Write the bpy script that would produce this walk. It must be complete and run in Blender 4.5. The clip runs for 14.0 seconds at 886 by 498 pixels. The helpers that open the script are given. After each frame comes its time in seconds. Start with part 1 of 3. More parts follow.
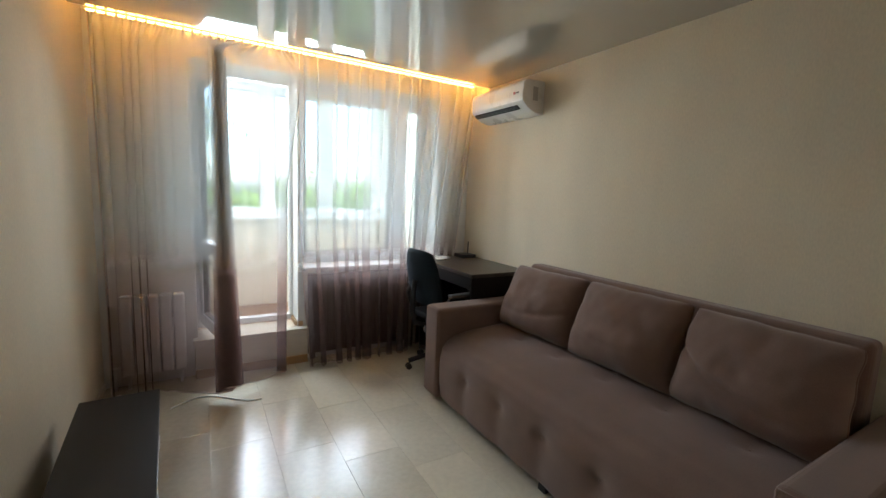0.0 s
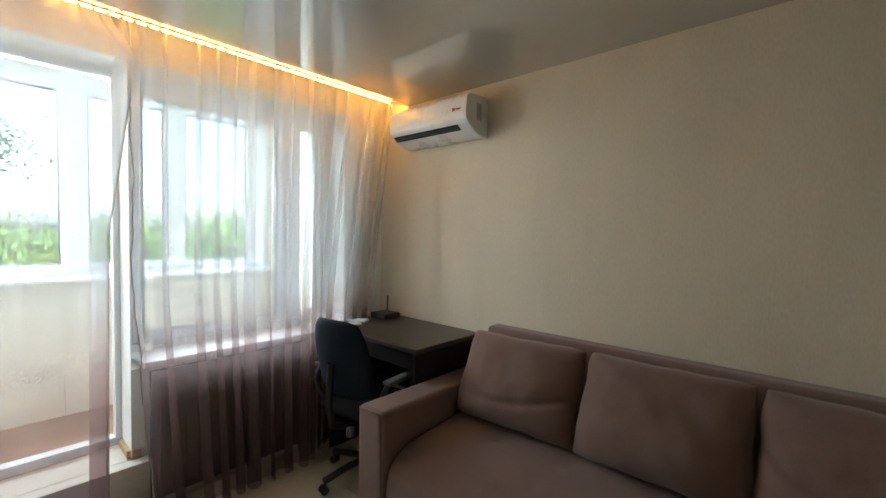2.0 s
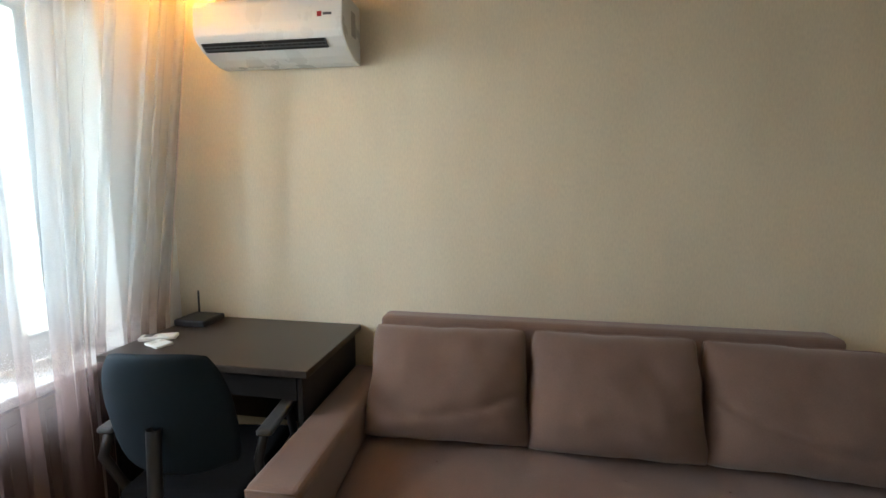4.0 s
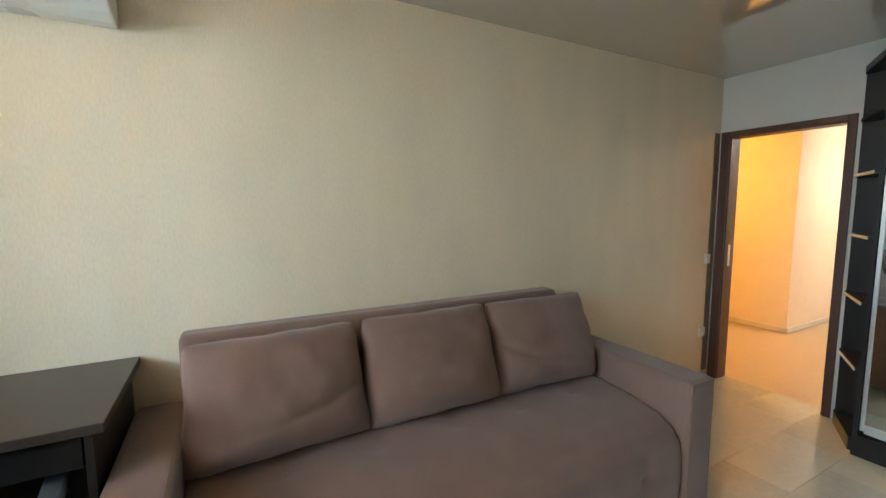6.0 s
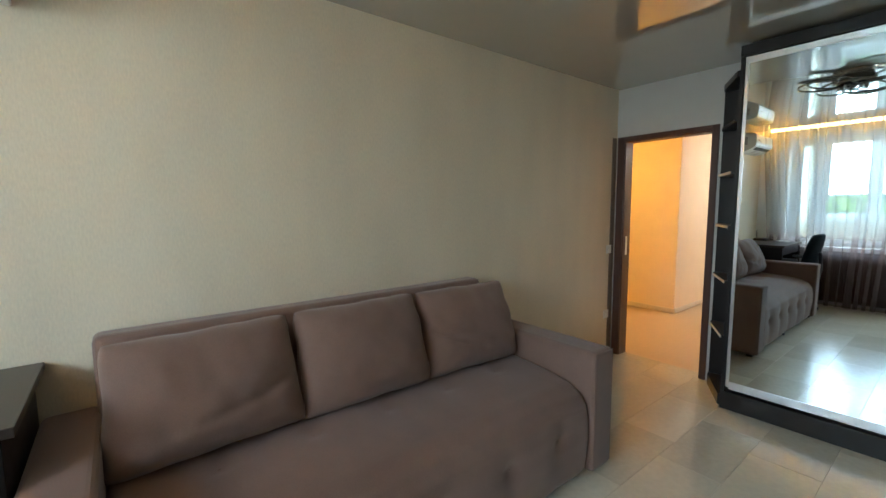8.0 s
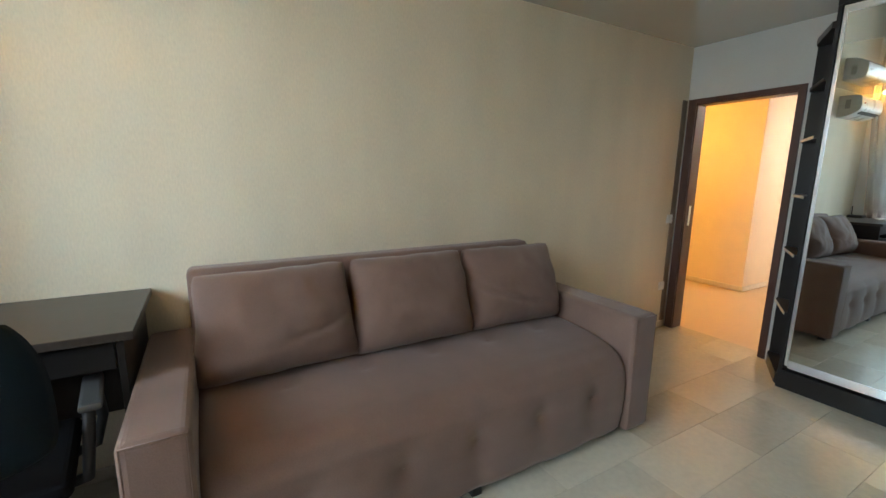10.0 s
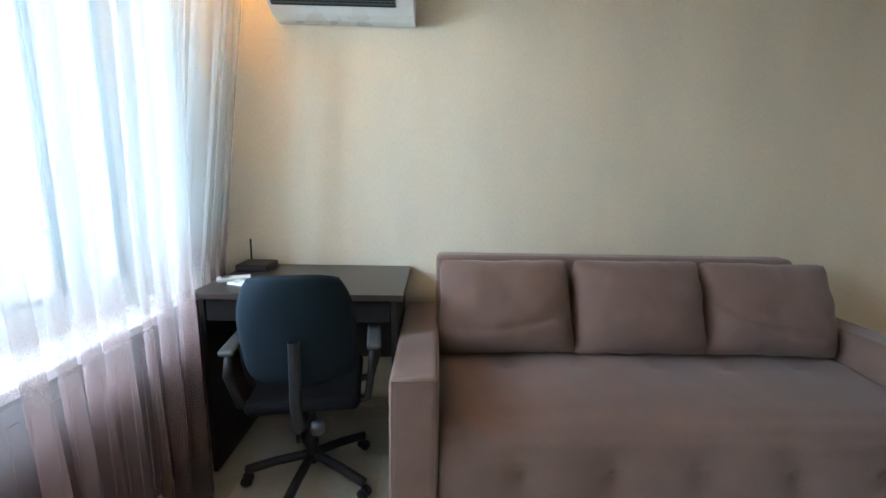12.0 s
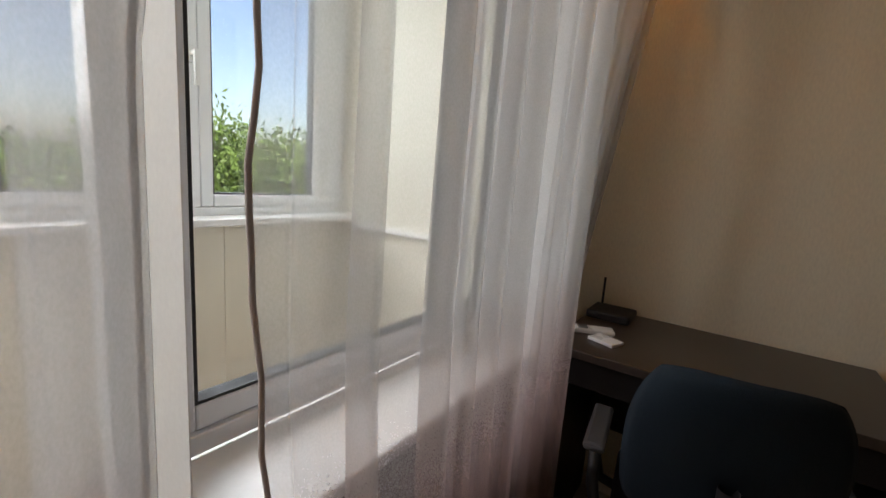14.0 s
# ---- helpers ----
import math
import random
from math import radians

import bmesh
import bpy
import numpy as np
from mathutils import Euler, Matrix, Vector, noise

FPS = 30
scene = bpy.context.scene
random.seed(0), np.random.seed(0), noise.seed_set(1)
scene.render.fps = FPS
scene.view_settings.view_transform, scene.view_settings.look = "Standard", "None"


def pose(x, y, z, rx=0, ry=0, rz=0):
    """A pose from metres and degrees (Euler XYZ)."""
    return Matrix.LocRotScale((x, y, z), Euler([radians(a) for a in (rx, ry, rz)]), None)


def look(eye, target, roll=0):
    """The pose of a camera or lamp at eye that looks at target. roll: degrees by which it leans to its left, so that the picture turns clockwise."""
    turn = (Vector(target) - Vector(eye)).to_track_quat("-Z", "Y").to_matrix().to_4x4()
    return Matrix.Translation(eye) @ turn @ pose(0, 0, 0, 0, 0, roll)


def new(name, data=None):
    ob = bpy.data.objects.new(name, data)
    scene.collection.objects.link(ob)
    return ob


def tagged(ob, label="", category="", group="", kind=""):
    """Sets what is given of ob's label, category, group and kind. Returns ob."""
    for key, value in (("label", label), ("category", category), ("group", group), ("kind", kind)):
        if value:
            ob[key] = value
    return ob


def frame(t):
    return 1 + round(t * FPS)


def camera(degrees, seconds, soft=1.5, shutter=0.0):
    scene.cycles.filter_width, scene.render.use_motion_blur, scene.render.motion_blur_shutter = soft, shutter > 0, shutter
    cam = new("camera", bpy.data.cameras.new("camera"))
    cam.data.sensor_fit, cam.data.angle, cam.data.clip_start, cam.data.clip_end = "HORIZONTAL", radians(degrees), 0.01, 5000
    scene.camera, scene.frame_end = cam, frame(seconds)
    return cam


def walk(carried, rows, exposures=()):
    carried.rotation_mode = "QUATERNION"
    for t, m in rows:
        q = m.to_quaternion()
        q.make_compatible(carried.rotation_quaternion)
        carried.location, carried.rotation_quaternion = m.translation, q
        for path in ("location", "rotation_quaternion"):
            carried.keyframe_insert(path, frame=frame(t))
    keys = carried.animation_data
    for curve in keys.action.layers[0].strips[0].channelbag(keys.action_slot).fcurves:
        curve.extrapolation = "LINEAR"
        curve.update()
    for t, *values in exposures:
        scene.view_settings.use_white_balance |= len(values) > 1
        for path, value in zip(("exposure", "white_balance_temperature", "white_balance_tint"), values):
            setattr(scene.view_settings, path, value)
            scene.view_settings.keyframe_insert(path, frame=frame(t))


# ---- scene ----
cam = camera(93.7, 14.0)
PATH = [
    (0, (-2.406, 1.405, 1.487), (-1.405, 3.118, 1.236), 2.4),
    (0.5, (-2.378, 1.669, 1.529), (-1.277, 3.331, 1.368), 1.8),
    (1, (-2.317, 1.907, 1.527), (-1.086, 3.478, 1.408), 1.4),
    (1.5, (-2.317, 2.159, 1.549), (-0.963, 3.626, 1.441), 1.2),
    (2, (-2.222, 2.387, 1.552), (-0.736, 3.723, 1.474), 1.0),
    (2.5, (-2.094, 2.597, 1.54), (-0.447, 3.729, 1.459), 1.2),
    (5, (-1.996, 3.613, 1.561), (-0.041, 3.272, 1.31), 0.3),
    (5.5, (-1.989, 3.67, 1.489), (-0.111, 3.008, 1.304), -0.1),
    (6, (-2.046, 3.699, 1.498), (-0.286, 2.771, 1.291), -0.3),
    (6.5, (-2.091, 3.725, 1.486), (-0.436, 2.618, 1.297), -0.6),
    (7, (-2.101, 3.74, 1.478), (-0.547, 2.495, 1.29), -0.7),
    (9.5, (-2.236, 3.811, 1.443), (-0.587, 2.725, 1.122), 0.5),
    (10, (-2.27, 3.786, 1.425), (-0.563, 2.807, 1.067), 0.7),
    (10.5, (-2.303, 3.786, 1.392), (-0.524, 2.955, 1.011), 1.0),
    (11, (-2.333, 3.811, 1.384), (-0.467, 3.2, 1.005), 1.1),
    (11.5, (-2.36, 3.848, 1.398), (-0.423, 3.511, 1.028), 1.0),
    (12, (-2.358, 3.894, 1.418), (-0.39, 3.855, 1.063), 1.1),
    (12.5, (-2.284, 4.011, 1.476), (-0.342, 4.35, 1.136), 1.3),
    (13, (-2.246, 4.184, 1.477), (-0.378, 4.809, 1.13), 2.2),
    (13.5, (-2.078, 4.275, 1.496), (-0.363, 5.223, 1.117), 2.6),
    (13.8, (-2.010, 4.404, 1.457), (-0.349, 5.464, 1.118), 4.0),
    (14, (-1.948, 4.481, 1.422), (-0.335, 5.615, 1.088), 4.2),
]
walk(cam, [(t, look(e, a, r)) for t, e, a, r in PATH], exposures=[(0, 2.55, 6000, 5), (2.5, 2.4, 6000, 6), (5.0, 3.4, 5700, 1), (6.5, 3.2, 5500, -2), (7.0, 2.95, 5450, -2), (10.0, 3.25, 5500, -1), (11.2, 3.5, 5450, 1), (12.4, 3.1, 4950, 2), (13.0, 1.85, 5400, 7), (13.5, 1.75, 6300, 16), (14.0, 1.2, 7000, 18)])

# ---- world, sun, exposure ----
SUN_EL, SUN_AZ = 52.0, 200.0
world = bpy.data.worlds.new("sky")
scene.world = world
world.use_nodes = True
wn = world.node_tree.nodes
sky = wn.new("ShaderNodeTexSky")
sky.sky_type = "NISHITA"
sky.sun_disc = False
sky.sun_elevation = radians(SUN_EL)
sky.sun_rotation = radians(SUN_AZ)
sky.dust_density = 2.5
world.node_tree.links.new(sky.outputs[0], wn["Background"].inputs[0])
wn["Background"].inputs[1].default_value = 0.135
sun_data = bpy.data.lights.new("sun", "SUN")
sun_data.energy, sun_data.angle, sun_data.color = 4.0, radians(1.0), (1, 0.95, 0.88)
sun = new("sun", sun_data)
sun_dir = Vector((math.sin(radians(SUN_AZ)) * math.cos(radians(SUN_EL)), math.cos(radians(SUN_AZ)) * math.cos(radians(SUN_EL)), math.sin(radians(SUN_EL))))
sun.matrix_world = look(sun_dir * 30, (0, 0, 0))

# sky light entering through the balcony glazing
sky_lamp = bpy.data.lights.new("window_skylight", "AREA")
sky_lamp.shape, sky_lamp.size, sky_lamp.size_y = "RECTANGLE", 2.6, 1.4
sky_lamp.spread = radians(175)
sky_lamp.energy, sky_lamp.color = 50.0, (0.86, 0.94, 1.0)
sl = new("window_skylight", sky_lamp)
sl.matrix_world = look((-1.72, 6.78, 2.15), (-1.72, 4.4, 0.2))

# ---- materials ----
def mat(name, color, rough=0.6, metal=0.0, vary=0.12, scale=6.0, fine=90.0, bump=0.15, spec=0.5, stretch=(1, 1, 1), sheen=0.0, coat=0.0, random_tint=0.0):
    """Painted or solid surface: base colour broken up at two scales, with fine relief."""
    m = bpy.data.materials.new(name)
    m.use_nodes = True
    n, l = m.node_tree.nodes, m.node_tree.links
    b = n["Principled BSDF"]
    b.inputs["Metallic"].default_value = metal
    b.inputs["Specular IOR Level"].default_value = spec
    b.inputs["Sheen Weight"].default_value = sheen
    b.inputs["Coat Weight"].default_value = coat
    tc, mp = n.new("ShaderNodeTexCoord"), n.new("ShaderNodeMapping")
    mp.inputs["Scale"].default_value = stretch
    l.new(tc.outputs["Object"], mp.inputs[0])
    big, small = n.new("ShaderNodeTexNoise"), n.new("ShaderNodeTexNoise")
    big.inputs["Scale"].default_value, small.inputs["Scale"].default_value = scale, fine
    big.inputs["Detail"].default_value, small.inputs["Detail"].default_value = 4, 3
    for t in (big, small):
        l.new(mp.outputs[0], t.inputs["Vector"])
    add = n.new("ShaderNodeMath")
    add.operation = "ADD"
    l.new(big.outputs["Fac"], add.inputs[0]), l.new(small.outputs["Fac"], add.inputs[1])
    src = add.outputs[0]
    if random_tint:
        oi, ma = n.new("ShaderNodeObjectInfo"), n.new("ShaderNodeMath")
        ma.operation, ma.inputs[1].default_value = "MULTIPLY_ADD", random_tint
        l.new(oi.outputs["Random"], ma.inputs[0]), l.new(src, ma.inputs[2])
        src = ma.outputs[0]
    rng = n.new("ShaderNodeMapRange")
    rng.inputs["From Min"].default_value, rng.inputs["From Max"].default_value = 0.6, 1.4 + random_tint
    rng.inputs["To Min"].default_value, rng.inputs["To Max"].default_value = 1 - vary, 1 + vary
    l.new(src, rng.inputs["Value"])
    mul = n.new("ShaderNodeVectorMath")
    mul.operation = "SCALE"
    mul.inputs[0].default_value = color
    l.new(rng.outputs[0], mul.inputs["Scale"])
    l.new(mul.outputs[0], b.inputs["Base Color"])
    rr = n.new("ShaderNodeMapRange")
    rr.inputs["To Min"].default_value, rr.inputs["To Max"].default_value = rough * 0.85, min(1, rough * 1.15)
    l.new(big.outputs["Fac"], rr.inputs["Value"]), l.new(rr.outputs[0], b.inputs["Roughness"])
    bp = n.new("ShaderNodeBump")
    bp.inputs["Strength"].default_value, bp.inputs["Distance"].default_value = bump, 0.002
    l.new(small.outputs["Fac"], bp.inputs["Height"]), l.new(bp.outputs[0], b.inputs["Normal"])
    return m


def glow(name, color, strength):
    m = bpy.data.materials.new(name)
    m.use_nodes = True
    b = m.node_tree.nodes["Principled BSDF"]
    b.inputs["Base Color"].default_value = (*color, 1)
    b.inputs["Emission Color"].default_value = (*color, 1)
    b.inputs["Emission Strength"].default_value = strength
    return m


def clear_glass(name):
    m = bpy.data.materials.new(name)
    m.use_nodes = True
    n, l = m.node_tree.nodes, m.node_tree.links
    n.remove(n["Principled BSDF"])
    tr, gl, mx, fr = n.new("ShaderNodeBsdfTransparent"), n.new("ShaderNodeBsdfGlossy"), n.new("ShaderNodeMixShader"), n.new("ShaderNodeLayerWeight")
    tr.inputs[0].default_value = (0.95, 0.97, 0.97, 1)
    gl.inputs["Roughness"].default_value = 0.01
    power, gloss = n.new("ShaderNodeMath"), n.new("ShaderNodeMath")
    power.operation, power.inputs[1].default_value = "POWER", 5.0
    gloss.operation, gloss.inputs[1].default_value, gloss.inputs[2].default_value = "MULTIPLY_ADD", 0.9, 0.03
    l.new(fr.outputs["Facing"], power.inputs[0]), l.new(power.outputs[0], gloss.inputs[0])
    l.new(gloss.outputs[0], mx.inputs[0]), l.new(tr.outputs[0], mx.inputs[1]), l.new(gl.outputs[0], mx.inputs[2])
    l.new(mx.outputs[0], n["Material Output"].inputs[0])
    return m


def sheer_cloth(name):
    """Voile dyed in a gradient: off-white above, mauve-brown towards the hem. Object z is the height over the floor."""
    m = bpy.data.materials.new(name)
    m.use_nodes = True
    n, l = m.node_tree.nodes, m.node_tree.links
    n.remove(n["Principled BSDF"])
    tc, sep = n.new("ShaderNodeTexCoord"), n.new("ShaderNodeSeparateXYZ")
    l.new(tc.outputs["Object"], sep.inputs[0])
    ramp = n.new("ShaderNodeValToRGB")
    sc = n.new("ShaderNodeMath")
    sc.operation, sc.inputs[1].default_value = "DIVIDE", 2.6
    l.new(sep.outputs["Z"], sc.inputs[0]), l.new(sc.outputs[0], ramp.inputs[0])
    e = ramp.color_ramp.elements
    e[0].position, e[0].color = 0.03, (0.36, 0.27, 0.26, 1)
    e[1].position, e[1].color = 0.47, (0.84, 0.835, 0.83, 1)
    for p, c in ((0.18, (0.46, 0.345, 0.335, 1)), (0.30, (0.63, 0.50, 0.48, 1)), (0.38, (0.74, 0.66, 0.64, 1))):
        el = e.new(p)
        el.color = c
    noi = n.new("ShaderNodeTexNoise")
    noi.inputs["Scale"].default_value, noi.inputs["Detail"].default_value = 420, 2
    mp = n.new("ShaderNodeMapping")
    mp.inputs["Scale"].default_value = (1, 1, 0.6)
    l.new(tc.outputs["Object"], mp.inputs[0]), l.new(mp.outputs[0], noi.inputs["Vector"])
    clear = n.new("ShaderNodeMapRange")
    clear.inputs["From Min"].default_value, clear.inputs["From Max"].default_value = 0.3, 0.7
    clear.inputs["To Min"].default_value, clear.inputs["To Max"].default_value = SHEER[0], SHEER[1]
    l.new(noi.outputs["Fac"], clear.inputs["Value"])
    di, tl, mx, tr, out = (n.new("ShaderNodeBsdfDiffuse"), n.new("ShaderNodeBsdfTranslucent"), n.new("ShaderNodeMixShader"),
                           n.new("ShaderNodeBsdfTransparent"), n.new("ShaderNodeMixShader"))
    l.new(ramp.outputs[0], di.inputs[0]), l.new(ramp.outputs[0], tl.inputs[0])
    mx.inputs[0].default_value = 0.37
    dye = n.new("ShaderNodeGamma")
    dye.inputs[1].default_value = 0.3
    l.new(ramp.outputs[0], dye.inputs[0]), l.new(dye.outputs[0], tr.inputs[0])
    l.new(di.outputs[0], mx.inputs[1]), l.new(tl.outputs[0], mx.inputs[2])
    l.new(clear.outputs[0], out.inputs[0]), l.new(mx.outputs[0], out.inputs[1]), l.new(tr.outputs[0], out.inputs[2])
    l.new(out.outputs[0], n["Material Output"].inputs[0])
    return m


SHEER = (0.675, 0.705)
M_WALL = mat("beige_wallpaper", (0.74, 0.65, 0.495), 0.75, vary=0.10, scale=3, fine=140, bump=0.25, stretch=(1, 1, 0.35), spec=0.3)
M_BACK = mat("pale_wall", (0.56, 0.535, 0.49), 0.8, vary=0.04, bump=0.2)
M_CEIL = mat("stretch_ceiling", (0.50, 0.47, 0.41), 0.03, vary=0.02, bump=0.0, spec=1.0, coat=1.0)
M_CEIL.node_tree.nodes["Principled BSDF"].inputs["Coat IOR"].default_value = 1.9
M_PLASTER = mat("white_plaster", (0.78, 0.77, 0.74), 0.8, vary=0.04, bump=0.2)
M_HALL = mat("hall_wallpaper", (0.74, 0.62, 0.46), 0.8, vary=0.04, bump=0.3)
M_TILE = mat("stone_look_floor", (0.60, 0.545, 0.43), 0.20, vary=0.2, scale=4, fine=30, bump=0.05, random_tint=0.9, spec=0.9)
M_GROUT = mat("floor_joint", (0.46, 0.42, 0.33), 0.5)
M_WOODFLOOR = mat("hall_laminate", (0.45, 0.33, 0.20), 0.35, vary=0.12, scale=5, stretch=(6, 1, 1), random_tint=0.4)
M_PVC = mat("white_pvc", (0.80, 0.81, 0.82), 0.3, vary=0.02, bump=0.03)
M_SILL = mat("white_sill", (0.82, 0.81, 0.79), 0.25, vary=0.03, bump=0.03)
M_RUBBER = mat("black_gasket", (0.02, 0.02, 0.02), 0.6)
M_GLASS = clear_glass("window_glass")
M_CREAM = mat("cream_panel", (0.76, 0.70, 0.58), 0.45, vary=0.05, bump=0.05)
M_DOORWOOD = mat("dark_red_wood", (0.085, 0.04, 0.028), 0.4, vary=0.25, scale=4, fine=60, stretch=(8, 8, 0.6), bump=0.1)
M_BLACKWOOD = mat("black_brown_wood", (0.016, 0.014, 0.0135), 0.36, spec=0.35, vary=0.10, scale=5, fine=70, stretch=(6, 1, 6), bump=0.02)
M_DESKTOP = mat("wenge_top", (0.045, 0.033, 0.026), 0.3, vary=0.3, scale=4, fine=60, stretch=(8, 1, 1), bump=0.05)
M_SHELFEDGE = mat("pale_edge_band", (0.55, 0.52, 0.47), 0.4)
M_ALU = mat("brushed_aluminium", (0.72, 0.73, 0.73), 0.32, metal=0.9, vary=0.03)
M_CHROME = mat("dark_chrome", (0.32, 0.30, 0.28), 0.18, metal=1.0, vary=0.05, bump=0.0)
M_MIRROR = mat("mirror_silver", (0.70, 0.77, 0.79), 0.0, metal=1.0, vary=0.0, bump=0.0)
M_SOFA = mat("taupe_velour", (0.196, 0.123, 0.095), 0.85, vary=0.14, scale=7, fine=220, bump=0.35, sheen=0.25, spec=0.25)
M_PILLOW = mat("taupe_velour_cushion", (0.19, 0.119, 0.093), 0.85, vary=0.14, scale=9, fine=220, bump=0.35, sheen=0.25, spec=0.25)
M_CHAIRCLOTH = mat("blue_black_cloth", (0.008, 0.016, 0.024), 0.85, vary=0.2, fine=300, bump=0.4, spec=0.25)
# seat cloth is set darker than the backrest cloth
M_SEATCLOTH = mat("black_seat_cloth", (0.010, 0.011, 0.013), 0.9, vary=0.2, fine=300, bump=0.4, spec=0.15)
M_BLACKPLASTIC = mat("black_plastic", (0.018, 0.018, 0.02), 0.4, vary=0.1, bump=0.05)
M_GREYPLASTIC = mat("grey_plastic", (0.09, 0.095, 0.10), 0.4, vary=0.1, bump=0.05)
M_WHITEPLASTIC = mat("white_plastic", (0.80, 0.80, 0.78), 0.28, vary=0.02, bump=0.02)
M_DARK = mat("vent_black", (0.012, 0.012, 0.012), 0.6)
M_LOGO = mat("red_mark", (0.35, 0.02, 0.03), 0.4)
M_STEP = mat("threshold_laminate", (0.62, 0.56, 0.47), 0.35, vary=0.1, stretch=(1, 6, 6))
M_WOODTRIM = mat("oak_trim", (0.42, 0.27, 0.13), 0.4, vary=0.15, stretch=(1, 6, 6))
M_DARKPANEL = mat("dark_brown_panel", (0.06, 0.035, 0.028), 0.6, vary=0.2)
M_CURTAIN = sheer_cloth("ombre_voile")
M_HEM = mat("curtain_hem", (0.55, 0.46, 0.42), 0.9)
M_LED = glow("warm_led", (1.0, 0.44, 0.07), 11.0)
M_HALLLAMP = glow("warm_bulb", (1.0, 0.47, 0.07), 12.0)
M_HALLFILL = glow("soft_fill", (1.0, 0.82, 0.70), 13.0)
M_LEAF = mat("leaf_green", (0.11, 0.18, 0.035), 0.6, vary=0.4, scale=2, spec=0.3)
M_LEAF2 = mat("leaf_dark", (0.085, 0.12, 0.05), 0.6, vary=0.4, scale=2, spec=0.3)
M_BARK = mat("bark", (0.09, 0.07, 0.055), 0.9, vary=0.3, bump=0.8)
M_GRASS = mat("grass", (0.07, 0.11, 0.035), 0.9, vary=0.4, scale=0.3, fine=6)
M_FACADE = mat("facade", (0.45, 0.42, 0.38), 0.85, vary=0.08)


# ---- mesh tools ----
def add_box(bm, x0, x1, y0, y1, z0, z1):
    v = [bm.verts.new(p) for p in ((x0, y0, z0), (x1, y0, z0), (x1, y1, z0), (x0, y1, z0), (x0, y0, z1), (x1, y0, z1), (x1, y1, z1), (x0, y1, z1))]
    for f in ((3, 2, 1, 0), (4, 5, 6, 7), (0, 1, 5, 4), (1, 2, 6, 5), (2, 3, 7, 6), (3, 0, 4, 7)):
        bm.faces.new([v[i] for i in f])


def finish(name, bm, m, parent=None, bevel=0.0, segs=2, smooth=False):
    if bevel:
        bmesh.ops.bevel(bm, geom=bm.edges[:], offset=bevel, segments=segs, profile=0.5, affect="EDGES", clamp_overlap=True)
    bmesh.ops.recalc_face_normals(bm, faces=bm.faces[:])
    me = bpy.data.meshes.new(name)
    bm.to_mesh(me)
    bm.free()
    if smooth:
        me.polygons.foreach_set("use_smooth", [True] * len(me.polygons))
    me.materials.append(m)
    ob = new(name, me)
    if parent:
        ob.parent = parent
    return ob


def boxes(name, items, m, parent=None, bevel=0.0, segs=2):
    bm = bmesh.new()
    for it in items:
        add_box(bm, *it)
    return finish(name, bm, m, parent, bevel, segs)


def prism(name, profile, axis, lo, hi, m, parent=None, bevel=0.0, smooth=False):
    """Extrudes a closed profile along an axis: 'y' takes (x, z) pairs, 'z' takes (x, y), 'x' takes (y, z)."""
    bm = bmesh.new()
    put = {"y": lambda a, b, c: (a, c, b), "z": lambda a, b, c: (a, b, c), "x": lambda a, b, c: (c, a, b)}[axis]
    lower = [bm.verts.new(put(a, b, lo)) for a, b in profile]
    upper = [bm.verts.new(put(a, b, hi)) for a, b in profile]
    k = len(profile)
    bm.faces.new(lower), bm.faces.new(upper[::-1])
    for i in range(k):
        bm.faces.new((lower[i], lower[(i + 1) % k], upper[(i + 1) % k], upper[i]))
    return finish(name, bm, m, parent, bevel, 2, smooth)


def tube(name, pts, r, m, parent=None, closed=False, res=3):
    cu = bpy.data.curves.new(name, "CURVE")
    cu.dimensions, cu.bevel_depth, cu.bevel_resolution = "3D", r, res
    sp = cu.splines.new("POLY")
    sp.points.add(len(pts) - 1)
    for p, q in zip(sp.points, pts):
        p.co = (*q, 1)
    sp.use_cyclic_u = closed
    tmp = bpy.data.objects.new("tmp", cu)
    scene.collection.objects.link(tmp)
    me = bpy.data.meshes.new_from_object(tmp.evaluated_get(bpy.context.evaluated_depsgraph_get()))
    bpy.data.objects.remove(tmp)
    me.name = name
    me.materials.clear()
    me.materials.append(m)
    me.polygons.foreach_set("use_smooth", [True] * len(me.polygons))
    ob = new(name, me)
    if parent:
        ob.parent = parent
    return ob


def lathe(name, profile, m, parent=None, at=(0, 0, 0), segs=24):
    bm = bmesh.new()
    rings = [[bm.verts.new((at[0] + r * math.cos(2 * math.pi * i / segs), at[1] + r * math.sin(2 * math.pi * i / segs), at[2] + z)) for i in range(segs)] for r, z in profile]
    for a, b in zip(rings, rings[1:]):
        for i in range(segs):
            bm.faces.new((a[i], a[(i + 1) % segs], b[(i + 1) % segs], b[i]))
    bm.faces.new(rings[0][::-1]), bm.faces.new(rings[-1])
    return finish(name, bm, m, parent, smooth=True)


def thing(name, loc, label, category, rz=0, group="", kind=""):
    e = new(name)
    e.matrix_world = pose(*loc, 0, 0, rz)
    e.empty_display_size = 0.1
    return tagged(e, label, category, group, kind)


def grid_sheet(name, f, nu, nv, m, parent=None):
    bm = bmesh.new()
    v = [[bm.verts.new(f(i / nu, j / nv)) for j in range(nv + 1)] for i in range(nu + 1)]
    for i in range(nu):
        for j in range(nv):
            bm.faces.new((v[i][j], v[i + 1][j], v[i + 1][j + 1], v[i][j + 1]))
    return finish(name, bm, m, parent, smooth=True)


